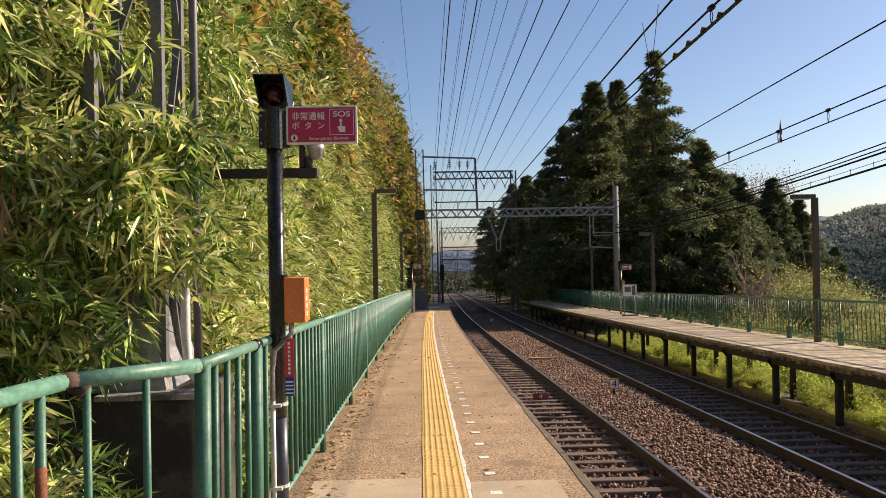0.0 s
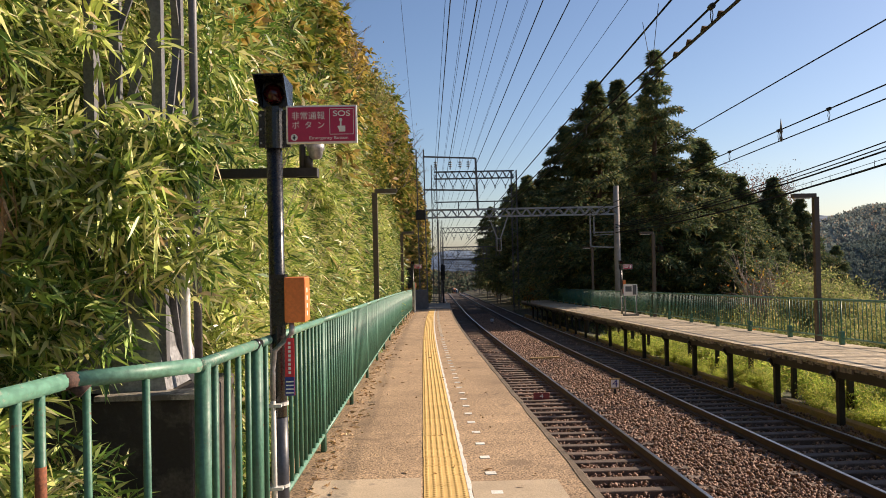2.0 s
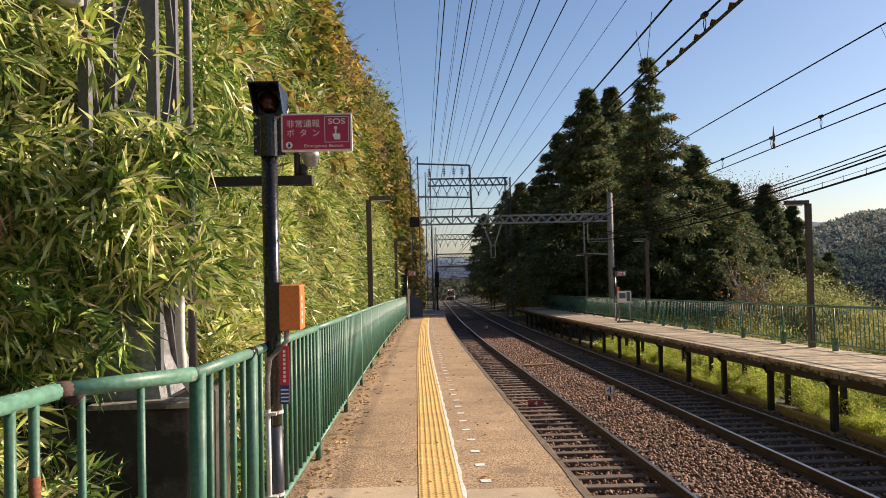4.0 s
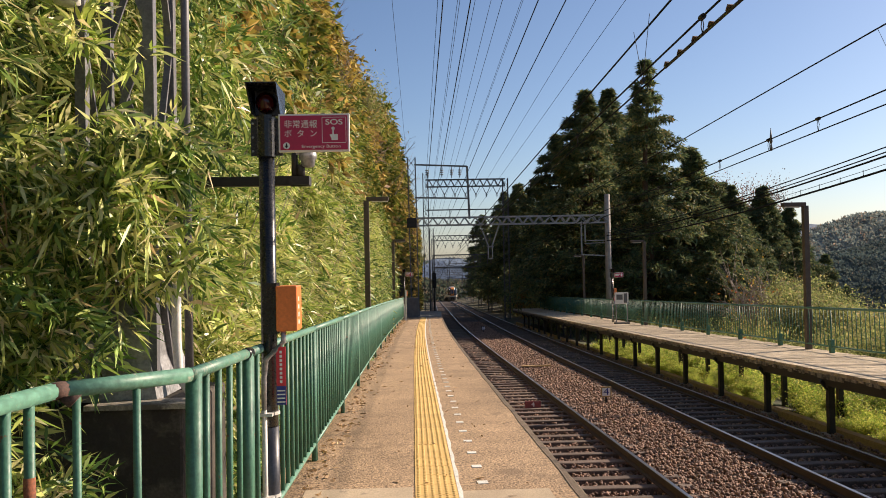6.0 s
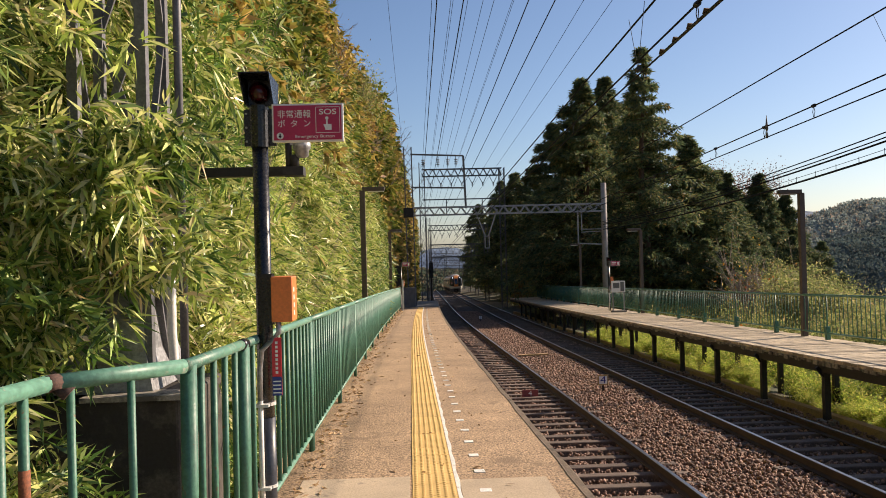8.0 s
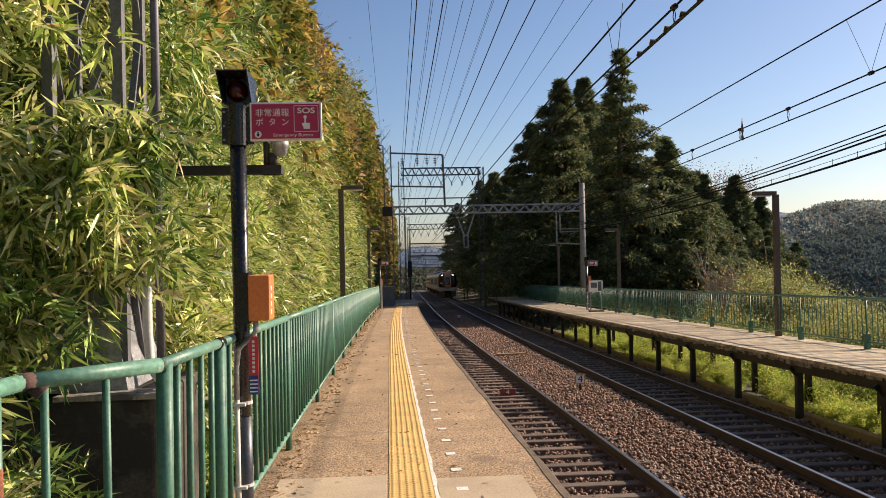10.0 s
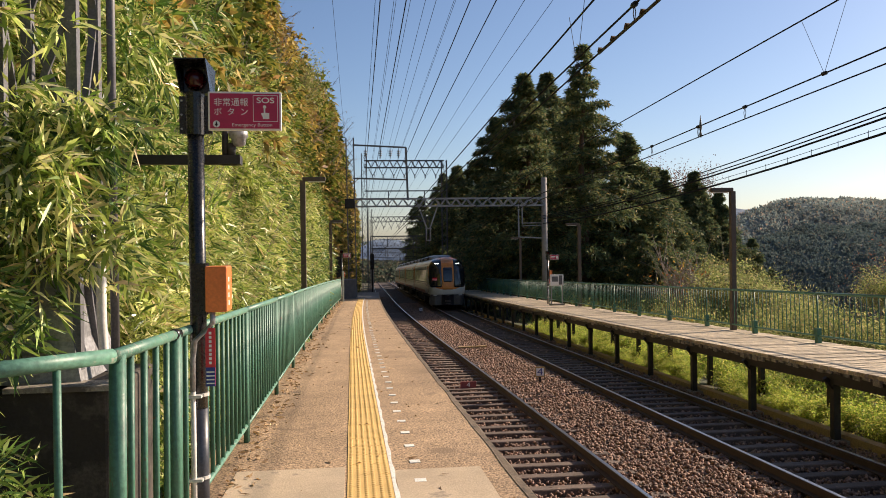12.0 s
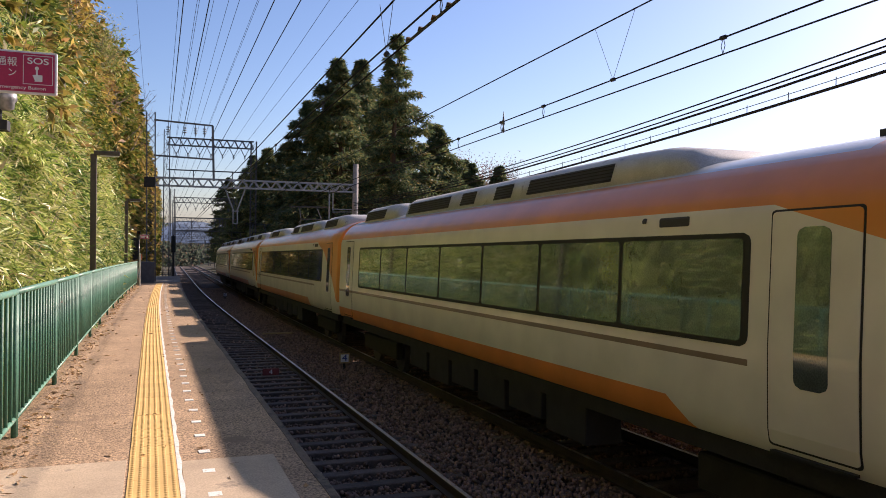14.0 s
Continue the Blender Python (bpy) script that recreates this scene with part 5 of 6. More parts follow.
def leaf_mesh(name, pos, along, length, width, mat, fold=0.25, droop=0.0):
    """Pointed leaves, one folded quad each, from the places pos along the directions given."""
    n = len(pos)
    along = unit(along)
    side = unit(np.cross(along, unit(RS.normal(size=(n, 3)))))
    length, width = np.broadcast_to(length, n)[:, None], np.broadcast_to(width, n)[:, None]
    nrm = np.cross(side, along)
    mid = pos + along * length * 0.42 - nrm * width * fold
    tip = pos + along * length - np.array([[0, 0, 1]]) * length * droop
    v = np.stack([pos, mid + side * width * 0.5, tip, mid - side * width * 0.5], 1).reshape(-1, 3)
    me = bpy.data.meshes.new(name)
    me.vertices.add(4 * n)
    me.vertices.foreach_set("co", v.astype(np.float32).ravel())
    me.loops.add(4 * n)
    me.loops.foreach_set("vertex_index", np.arange(4 * n, dtype=np.int32))
    me.polygons.add(n)
    me.polygons.foreach_set("loop_start", np.arange(0, 4 * n, 4, dtype=np.int32))
    me.materials.append(mat)
    me.update(calc_edges=True)
    return me


def lumps(a, b, s, seed):
    """Smooth random bulges over two coordinates, in about -1 to 1."""
    r = np.random.RandomState(seed)
    out = np.zeros_like(a)
    for k in range(9):
        th, ph, f = r.uniform(0, 6.28), r.uniform(0, 6.28), s * 1.5 ** (k // 2)
        out += np.sin((a * math.cos(th) + b * math.sin(th)) * f + ph) / (1 + k // 2)
    return out / 3.2


def face_x(y, h):
    """Outer face of the undergrowth on the bank, by distance along the line and height over it."""
    return -1.42 - 0.10 * h - 0.008 * h * h + 1.7 * np.clip((y - 42) / 15, 0, 1) * np.exp(-((h - 12) / 6) ** 2) + 0.45 * np.minimum(h / 2.5, 1.2) * lumps(y, h, 0.9, 5) + 0.9 * np.minimum(h / 6, 1.2) * lumps(y, h, 0.28, 8) + 0.3 * lumps(y, h, 2.4, 15) - 1.25 * np.clip((7.2 - y) / 1.2, 0, 1)


def bank(y0, y1, h0, h1, sprays, per, length, width, depth, mat, name, fan=0.9):
    y = RS.uniform(y0, y1, sprays)
    h = h0 + (h1 - h0) * RS.uniform(0, 1, sprays) ** 1.05
    # hollows between the clumps stay open
    clump = lumps(y, h, 1.7 if length < 0.3 else 0.8, 31) + 0.5 * lumps(y, h, 4.0 if length < 0.3 else 1.6, 33)
    keep = clump + RS.normal(0, 0.22, sprays) > -0.16
    y, h, clump = y[keep], h[keep], clump[keep]
    sprays = len(y)
    x = face_x(y, h) - RS.exponential(depth, sprays) + 0.6 * np.clip(clump, -0.6, 0.8)
    x = np.minimum(x, -1.18)
    near = np.array([plat_bend(v) for v in y])
    f = np.array([fall(v) for v in y])
    pos = np.stack([x + near, y, h + f - 0.6], 1)
    # each spray fans out from its twig, leaning out from the bank and down
    ax = np.stack([RS.uniform(0.15, 1.0, sprays), RS.normal(0, 0.9, sprays), RS.normal(0.05, 0.6, sprays)], 1)
    pos = np.repeat(pos, per, 0) + RS.normal(0, length * 0.22, (sprays * per, 3))
    al = np.repeat(unit(ax), per, 0) + RS.normal(0, fan * 0.55, (sprays * per, 3)) + np.array([[0, 0, -0.12]])
    n = sprays * per
    return leaf_mesh(name, pos, al, length * RS.uniform(0.5, 1.25, n), width * RS.uniform(0.6, 1.2, n), mat, 0.25, 0.13)


def plant_bank(name, me, label):
    return tagged(new(name, me), label, "bamboo", kind="stuff")


def sprays_on(cen, rad, per_clump, per, length, width, mat, name, squash=(0.9, 1.15, 0.8), fan=0.55, hang=0.22):
    """Rounded clumps whose outer side is set with fans of leaves; the underside stays open and dark."""
    k = len(cen)
    d = RS.normal(size=(k * per_clump, 3))
    d[:, 0] = np.abs(d[:, 0]) * 1.0 - 0.25
    d[:, 2] = d[:, 2] * 0.8 + 0.4
    d = unit(d)
    r = np.repeat(rad, per_clump)[:, None]
    p = np.repeat(cen, per_clump, 0) + d * r * np.array([squash]) * RS.uniform(0.55, 1.12, (len(d), 1))
    ax = unit(d * 0.9 + RS.normal(0, 0.4, d.shape) + np.array([[0.1, -0.05, -hang]]))
    n = len(d) * per
    pos = np.repeat(p, per, 0) + RS.normal(0, length * 0.07, (n, 3))
    al = np.repeat(ax, per, 0) + RS.normal(0, fan, (n, 3))
    return leaf_mesh(name, pos, al, length * RS.uniform(0.5, 1.25, n), width * RS.uniform(0.65, 1.2, n), mat, 0.22, 0.16)


def bank_clumps(y0, y1, h0, h1, k, size, out=0.0):
    """Centres and sizes of the clumps that cover the bank between two distances and heights."""
    y = RS.uniform(y0, y1, k)
    h = RS.uniform(h0, h1, k)
    rad = size * RS.uniform(0.55, 1.35, k)
    x = np.minimum(face_x(y, h) + out - 0.55 * rad + RS.normal(0, 0.22 * size, k), -1.5 - 0.95 * rad) + np.array([plat_bend(v) for v in y])
    return np.stack([x, y, h + np.array([fall(v) for v in y]) - 0.6], 1), rad


def two_tone(cen, rad, mats, s, seed, args, name, label, share=-0.12):
    """Neighbouring clumps share a tone: greener or yellower patches."""
    tone = lumps(cen[:, 1], cen[:, 2], s, seed) + RS.normal(0, 0.22, len(cen))
    for mat, pick in ((mats[0], tone > share), (mats[1], tone <= share)):
        plant_bank(name, sprays_on(cen[pick], rad[pick], *args, mat, name), label)


BAMBOO = (bamboo_leaf, green_bamboo)
# inner growth, its darker green painting the hollows' shade, then the clumps before it
plant_bank("bamboo_thicket", bank(0.6, 46, -0.6, 13, 14000, 5, 0.3, 0.045, 0.5, green_bamboo, "bamboo_thicket"), "inner growth of the bamboo bank, darker green for shade")
two_tone(*bank_clumps(6.0, 15, -0.5, 6.3, 600, 0.38), BAMBOO, 0.9, 41, (38, 6, 0.17, 0.022), "bamboo_thicket", "yellow-green dwarf bamboo crowding the bank behind the fence")
two_tone(*bank_clumps(14, 46, -0.4, 6.8, 950, 0.6), BAMBOO, 0.5, 43, (30, 5, 0.26, 0.042), "bamboo_thicket", "yellow-green bamboo covering the steep bank")
two_tone(*bank_clumps(9, 46, 5.0, 17, 900, 0.75, 0.1), (far_leaf, scrub_green), 0.33, 47, (34, 4, 0.27, 0.11), "hillside_scrub", "autumn scrub high on the steep hillside")
two_tone(*bank_clumps(30, 75, 10, 26, 420, 0.95, 0.1), (far_leaf, scrub_green), 0.33, 48, (34, 4, 0.36, 0.15), "hillside_scrub", "autumn scrub on the crest of the hillside")
two_tone(*bank_clumps(44, 130, -0.4, 22, 760, 1.3, 0.1), (far_leaf, scrub_green), 0.25, 49, (30, 4, 0.5, 0.2), "hillside_scrub", "green and ochre scrub along the cutting")
# young trees and bare twigs that break the skyline of the hillside
twigs = Mesh()
for k in range(70):
    y = rng.uniform(26, 90)
    h = rng.uniform(9, 25)
    a = Vector((float(face_x(np.array([y]), np.array([h]))[0]) + plat_bend(y), y, fall(y) + h - 0.8))
    b = a + Vector((rng.uniform(0.3, 1.6), rng.uniform(-0.8, 0.8), rng.uniform(0.6, 2.2)))
    twigs.tube([a, a.lerp(b, 0.5) + Vector((0.1, 0, 0.15)), b], 0.025, 4, r_end=0.008)
    for j in range(4):
        c = a.lerp(b, rng.uniform(0.4, 1.0))
        twigs.tube([c, c + Vector((rng.uniform(-0.2, 0.7), rng.uniform(-0.5, 0.5), rng.uniform(0.0, 0.7)))], 0.011, 3, r_end=0.005)
tagged(part("bare_twigs", twigs, twig_mat, None), "bare autumn twigs sticking out of the hillside scrub", "twigs", kind="stuff")

# growth round the mast and the plinth, and to the side of it
k = 110
cen = np.stack([RS.uniform(-2.75, -1.48, k), RS.uniform(4.45, 5.0, k), 0.95 + 1.45 * RS.uniform(0, 1, k) ** 0.9], 1)
cen = cen[(cen[:, 0] < -1.85) | (cen[:, 2] > 1.75)]
two_tone(cen, RS.uniform(0.14, 0.26, len(cen)), BAMBOO, 2.5, 57, (10, 6, 0.19, 0.026), "bamboo_spray", "green bamboo hanging before the lattice mast", 0.3)
k = 13
cen = np.stack([RS.uniform(-2.45, -1.7, k), RS.uniform(4.75, 5.02, k), RS.uniform(2.3, 3.3, k)], 1)
plant_bank("bamboo_spray", sprays_on(cen, RS.uniform(0.08, 0.16, k), 4, 6, 0.2, 0.027, bamboo_leaf, "bamboo_spray"), "single bamboo sprays crossing the lattice mast")
k = 38
cen = np.stack([RS.uniform(-1.95, -1.32, k), RS.uniform(4.7, 5.05, k), RS.uniform(1.5, 2.4, k)], 1)
two_tone(cen, RS.uniform(0.1, 0.2, k), BAMBOO, 2.5, 58, (8, 6, 0.18, 0.025), "bamboo_spray", "bamboo sprays reaching over the bracket arm", 0.1)
k = 120
cen = np.stack([RS.uniform(-3.9, -2.35, k), RS.uniform(4.1, 5.9, k), RS.uniform(0.2, 4.6, k)], 1)
cen = cen[cen[:, 0] < -0.47 * cen[:, 1] - 0.12]
two_tone(cen, RS.uniform(0.2, 0.42, len(cen)), BAMBOO, 2.2, 51, (26, 6, 0.2, 0.028), "bamboo_spray", "sunlit bamboo sprays beside the mast", 0.05)
k = 60
cen = np.stack([RS.uniform(-3.3, -1.9, k), RS.uniform(3.4, 4.6, k), RS.uniform(-0.8, 0.75, k)], 1)
cen = cen[cen[:, 0] < -0.44 * cen[:, 1] - 0.2]
plant_bank("bamboo_spray", sprays_on(cen, RS.uniform(0.15, 0.3, len(cen)), 14, 6, 0.17, 0.024, bamboo_leaf, "bamboo_spray"), "bamboo leaves growing behind the corner of the fence")
k = 34
cen = np.stack([RS.uniform(-2.35, -1.75, k), RS.uniform(4.05, 4.7, k), RS.uniform(-0.7, 0.6, k)], 1)
two_tone(cen, RS.uniform(0.12, 0.22, k), BAMBOO, 2.5, 59, (8, 6, 0.17, 0.022), "bamboo_spray", "bamboo leaves before the foot of the plinth", 0.1)
k = 130
cen = np.stack([RS.uniform(-3.4, -1.6, k), RS.uniform(6.1, 7.6, k), RS.uniform(0.4, 6.0, k)], 1)
two_tone(cen, RS.uniform(0.3, 0.5, k), BAMBOO, 1.5, 53, (34, 6, 0.2, 0.028), "bamboo_thicket", "bamboo growing close behind the lattice mast", 0.0)
# dry tan bunches
n = 9
cen = np.stack([RS.uniform(-2.55, -2.15, n), RS.uniform(4.1, 4.5, n), RS.uniform(2.0, 2.8, n)], 1)
pos = np.repeat(cen, 9, 0) + RS.normal(0, 0.04, (n * 9, 3))
al = RS.normal(0, 0.35, (n * 9, 3)) + np.array([[0, 0, -1.0]])
plant_bank("dry_bamboo", leaf_mesh("dry_bamboo", pos, al, RS.uniform(0.15, 0.3, n * 9), RS.uniform(0.02, 0.035, n * 9), dead_leaf, 0.3, 0.1), "withered tan bamboo leaves hanging in bunches")
stems = Mesh()
for k in range(420):
    y = rng.uniform(1.5, 34)
    h = rng.uniform(0.5, 7)
    x = float(face_x(np.array([y]), np.array([h]))[0]) - rng.uniform(0.0, 0.5)
    p = Vector((x + plat_bend(y) - 0.4, y, fall(y) - 0.9 + h * 0.4))
    q = Vector((x + plat_bend(y) + rng.uniform(0.0, 0.5), y + rng.uniform(-0.8, 0.8), fall(y) + h + rng.uniform(0.2, 1.2)))
    stems.tube([p, p.lerp(q, 0.6) + Vector((-0.1, 0, 0.2)), q], 0.007, 4, r_end=0.003)
tagged(part("bamboo_stem", stems, twig_mat, None), "thin dry bamboo stems in the thicket", "bamboo", kind="stuff")
# fallen leaves along the foot of the fence
n = 1500
y = RS.uniform(5, 46, n)
x = -0.97 + np.abs(RS.normal(0, 0.12, n)) + np.array([plat_bend(v) for v in y])
x[: 260] = RS.uniform(-0.9, 1.2, 260) + np.array([plat_bend(v) for v in y[:260]])
pos = np.stack([x, y, np.array([fall(v) for v in y]) + 0.012], 1)
al = np.concatenate([RS.normal(size=(n, 2)), RS.normal(0, 0.08, (n, 1))], 1)
tagged(new("fallen_leaves", leaf_mesh("fallen_leaves", pos, al, RS.uniform(0.03, 0.11, n), RS.uniform(0.01, 0.035, n), dead_leaf, 0.1)), "dry fallen leaves scattered on the platform", "leaves", kind="stuff")


# ---- trees ----
def cedar_data(height, radius, seed, leaves, bare=0.12, gaps=0.0):
    """Trunk and crown: boughs in whorls, each carrying flat drooping tufts with gaps between them."""
    r = np.random.RandomState(seed)
    trunk = Mesh()
    pts = [(0.25 * math.sin(k * 0.7 + seed), 0.2 * math.sin(k * 0.9 + 2 * seed), height * k / 9 - 0.6) for k in range(10)]
    trunk.tube(pts, height * 0.017, 9, r_end=0.03)
    whorls = int(height * 1.9)
    lobe = r.uniform(0, 6.28, 6)
    C, D, R = [], [], []
    for w in range(whorls):
        t = bare + (1 - bare) * (w + r.uniform(0, 1)) / whorls
        full = radius * min((1 - t) ** 0.86 * 1.08, 0.6 + 1.6 * (t - bare)) + 0.12
        for b in range(6):
            if r.uniform() < gaps:
                continue
            a = r.uniform(0, 2 * math.pi)
            lump_ = 0.82 + 0.2 * math.sin(2 * a + lobe[0] + 5 * t) + 0.16 * math.sin(3 * a + lobe[1] - 9 * t) + 0.1 * math.sin(17 * t + lobe[2])
            rr = full * lump_ * r.uniform(0.72, 1.12)
            d = np.array([math.cos(a), math.sin(a), 0.0])
            side = np.array([-d[1], d[0], 0.0])
            z0 = t * height
            tip = d * rr + np.array([0, 0, z0 - 0.22 * rr])
            trunk.tube([(0, 0, z0), Vector(d * rr * 0.5) + Vector((0, 0, z0 + 0.03 * rr)), Vector(tip)], 0.05, 3, r_end=0.012)
            for s in (0.42, 0.62, 0.8, 0.95) if rr > 1.6 else (0.55, 0.95):
                c = d * rr * s + side * rr * r.normal(0, 0.13) + np.array([0, 0, z0 - 0.24 * rr * s ** 1.7 + r.normal(0, 0.12)])
                C.append(c)
                D.append(d)
                R.append((0.2 + 0.125 * rr) * r.uniform(0.7, 1.3) * (1.2 - 0.35 * s))
    C, D, R = np.array(C), np.array(D), np.array(R)
    per = max(leaves // len(C), 8)
    nrm = r.normal(size=(len(C) * per, 3))
    nrm[:, 2] = nrm[:, 2] * 0.8 + 0.25
    nrm = unit(nrm)
    P = np.repeat(C, per, 0) + nrm * np.repeat(R, per)[:, None] * np.array([[1, 1, 0.55]]) * r.uniform(0.4, 1.05, (len(nrm), 1))
    A = np.repeat(D, per, 0) * 0.45 + nrm * 0.4 + r.normal(0, 0.6, nrm.shape) + np.array([[0, 0, -0.12]])
    n = len(P)
    crown = leaf_mesh("crown", P, A, r.uniform(0.2, 0.5, n), r.uniform(0.06, 0.14, n), cedar_leaf, 0.3, 0.15)
    return tidy(trunk.data("trunk", bark, True)), crown


def tree(name, data, at, label, category):
    root = thing(name, label, category, at=at)
    for nm, me in zip(("trunk", "crown"), data):
        part(nm, me, None, root)
    return root


CED = [cedar_data(21, 6.9, 1, 62000, 0.13), cedar_data(18, 6.8, 2, 58000, 0.13), cedar_data(24, 5.9, 3, 40000, 0.08, 0.33), cedar_data(14, 5.2, 6, 40000, 0.03)]
CEDAR = "tall dark green cedar with drooping layered branches"
# place, size and shape of each cedar behind the far platform and beyond
for x, y, s, k in ((17.5, 58, 0.9, 2), (14.3, 64, 0.93, 0), (18.3, 72, 0.99, 0), (21.5, 60, 0.86, 1), (23.4, 64, 0.75, 1), (17.0, 80, 0.95, 1), (17.0, 92, 1.0, 0), (16.4, 104, 1.0, 1),
                   (16.0, 118, 1.05, 1), (19.5, 88, 1.0, 0), (22.5, 78, 0.95, 0), (16.4, 132, 1.0, 1), (20.5, 54, 0.62, 3), (23.0, 57, 0.6, 3), (24.6, 60, 0.5, 3),
                   (17.4, 148, 1.0, 0), (18.0, 168, 1.0, 1), (16.8, 190, 1.0, 0), (19.2, 120, 1.0, 3)):
    tree("cedar_tree", CED[k], pose(x, y, ground_z(x, y) - 0.3, 0, 0, (x * 77 + y * 31) % 360) @ Matrix.Diagonal((s * 1.25, s * 1.25, s, 1)), CEDAR, "cedar tree")
for x, y, s, k in ((33.5, 82, 0.85, 1), (36, 90, 0.95, 1), (39, 99, 1.0, 1), (41, 91, 1.0, 1), (37.5, 88, 0.9, 3), (40, 94, 0.86, 1), (42.8, 95, 1.0, 1), (44.5, 98, 0.9, 0), (46, 95, 0.95, 1), (47.5, 100, 0.95, 1), (48.5, 104, 0.8, 1), (51.5, 97, 0.9, 3), (54, 108, 0.8, 1), (38, 84, 0.75, 3), (58, 104, 0.72, 3), (31.5, 88, 0.85, 1), (43.5, 88, 0.8, 3)):
    tree("cedar_tree", CED[k], pose(x, y, -6.0 - (x - 33) * 0.27, 0, 0, (x * 57) % 360) @ Matrix.Diagonal((s * 1.1, s * 1.1, s, 1)), "dark green cedar on the slope beyond the valley edge", "cedar tree")
for x, y, s, k in ((-6.8, 60, 0.6, 1), (-5.6, 72, 0.58, 0), (-2.8, 95, 0.58, 0), (-2.0, 108, 0.62, 1), (-9.5, 56, 0.6, 0), (-7.5, 66, 0.6, 1), (-6.8, 78, 0.65, 0), (-6.0, 90, 0.6, 1), (-5.5, 102, 0.7, 0), (-13.5, 46, 0.6, 1), (-4.4, 118, 0.8, 1), (-3.6, 134, 0.8, 0), (-2.2, 152, 0.8, 1)):
    tree("cedar_tree", CED[k], pose(x, y, ground_z(x, y) - 0.5, 0, 0, (x * 91 + y * 17) % 360) @ Matrix.Diagonal((s, s, s, 1)), "dark cedar standing in the hillside scrub", "cedar tree")

for k in range(16):
    y = 175 + 11 * k
    for side in (-1, 1):
        x = far_bend(y) + (17.5 + (k * 7 % 5) if side > 0 else -5.5 - (k * 5 % 6))
        s = 0.55 + 0.05 * (k * 3 % 5)
        tree("cedar_tree", CED[1 if (k + side) % 2 else 3], pose(x, y, fall(y) - 2.2, 0, 0, (x * 91 + y * 17) % 360) @ Matrix.Diagonal((s, s, s, 1)), "dark cedar along the line far off", "cedar tree")


def bush_data(seed, n, size, mat, leaf=0.16, wide=0.05, height=1.0, sparse=1.0):
    r = np.random.RandomState(seed)
    stem = Mesh()
    tips = []
    for k in range(14):
        a, L = r.uniform(0, 6.28), size * r.uniform(0.5, 1.0)
        q = Vector((math.cos(a) * L * 0.8, math.sin(a) * L * 0.8, height * size * r.uniform(0.5, 1.3)))
        stem.tube([(0, 0, -0.1), q * 0.5 + Vector((r.uniform(-0.2, 0.2) * size, r.uniform(-0.2, 0.2) * size, 0.2 * size)), q], 0.02 * size, 5, r_end=0.006 * size)
        for j in range(5):
            e = q * r.uniform(0.4, 0.95)
            w = e + Vector(r.normal(0, 0.3 * size, 3)) + Vector((0, 0, 0.25 * size))
            stem.tube([e, w], 0.008 * size, 4, r_end=0.004 * size)
            tips.append(w)
        tips.append(q)
    tips = np.array([tuple(t) for t in tips])
    c = tips[r.randint(0, len(tips), n)] + r.normal(0, 0.2 * size * sparse, (n, 3))
    c[:, 2] = np.maximum(c[:, 2], 0.05)
    crown = leaf_mesh("crown", c, r.normal(size=(n, 3)) + np.array([[0, 0, -0.1]]), r.uniform(0.6, 1.2, n) * leaf, r.uniform(0.6, 1.2, n) * wide, mat, 0.25, 0.1)
    return tidy(stem.data("stem", twig_mat)), crown


olive_leaf = material("olive_leaf", (0.3, 0.27, 0.09), 0.6, scale=0.4, var=0.35, fine=2, through_light=0.5, spec=0.25, tones=[(0, (0.10, 0.15, 0.05)), (0.5, (0.28, 0.32, 0.10)), (0.85, (0.45, 0.43, 0.17)), (1, (0.42, 0.29, 0.15))])
russet_leaf = material("russet_leaf", (0.2, 0.09, 0.05), 0.7, scale=0.4, var=0.35, fine=2, through_light=0.3, spec=0.2, tones=[(0, (0.15, 0.10, 0.075)), (0.6, (0.21, 0.115, 0.085)), (1, (0.30, 0.14, 0.09))])
GREEN = [bush_data(21, 2200, 0.8, shrub_leaf, 0.17, 0.04, 0.8), bush_data(22, 2200, 0.8, shrub_leaf, 0.13, 0.045, 0.9)]
GOLD = [bush_data(23, 3000, 1.5, autumn_leaf, 0.19, 0.09, 0.9), bush_data(24, 4200, 1.5, olive_leaf, 0.17, 0.05, 0.9)]
FULL = bush_data(27, 5200, 3.4, russet_leaf, 0.17, 0.1, 1.2, 0.8)
BARE = [bush_data(25, 90, 2.6, autumn_leaf, 0.2, 0.12, 1.1, 1.2), bush_data(26, 2400, 3.4, russet_leaf, 0.2, 0.1, 1.2, 1.2)]


def bush(name, data, x, y, s, label, z=None):
    root = thing(name, label, "bush", at=pose(x, y, ground_z(x, y) - 0.05 if z is None else z, 0, 0, (x * 131 + y * 47) % 360) @ Matrix.Diagonal((s, s, s, 1)))
    part("stem", data[0], None, root)
    part("crown", data[1], None, root)
    drop = 0 if z is None or y > 100 else (z - ground_z(x, y)) / s
    if drop > 0.1:                                        # a bare trunk down to the slope
        trunk = Mesh()
        trunk.tube([(0, 0, -drop - 0.2), (0.06, 0.03, -drop * 0.5), (0, 0, 0.1)], 0.07, 6, r_end=0.05)
        part("trunk", tidy(trunk.data("trunk", twig_mat)), None, root)


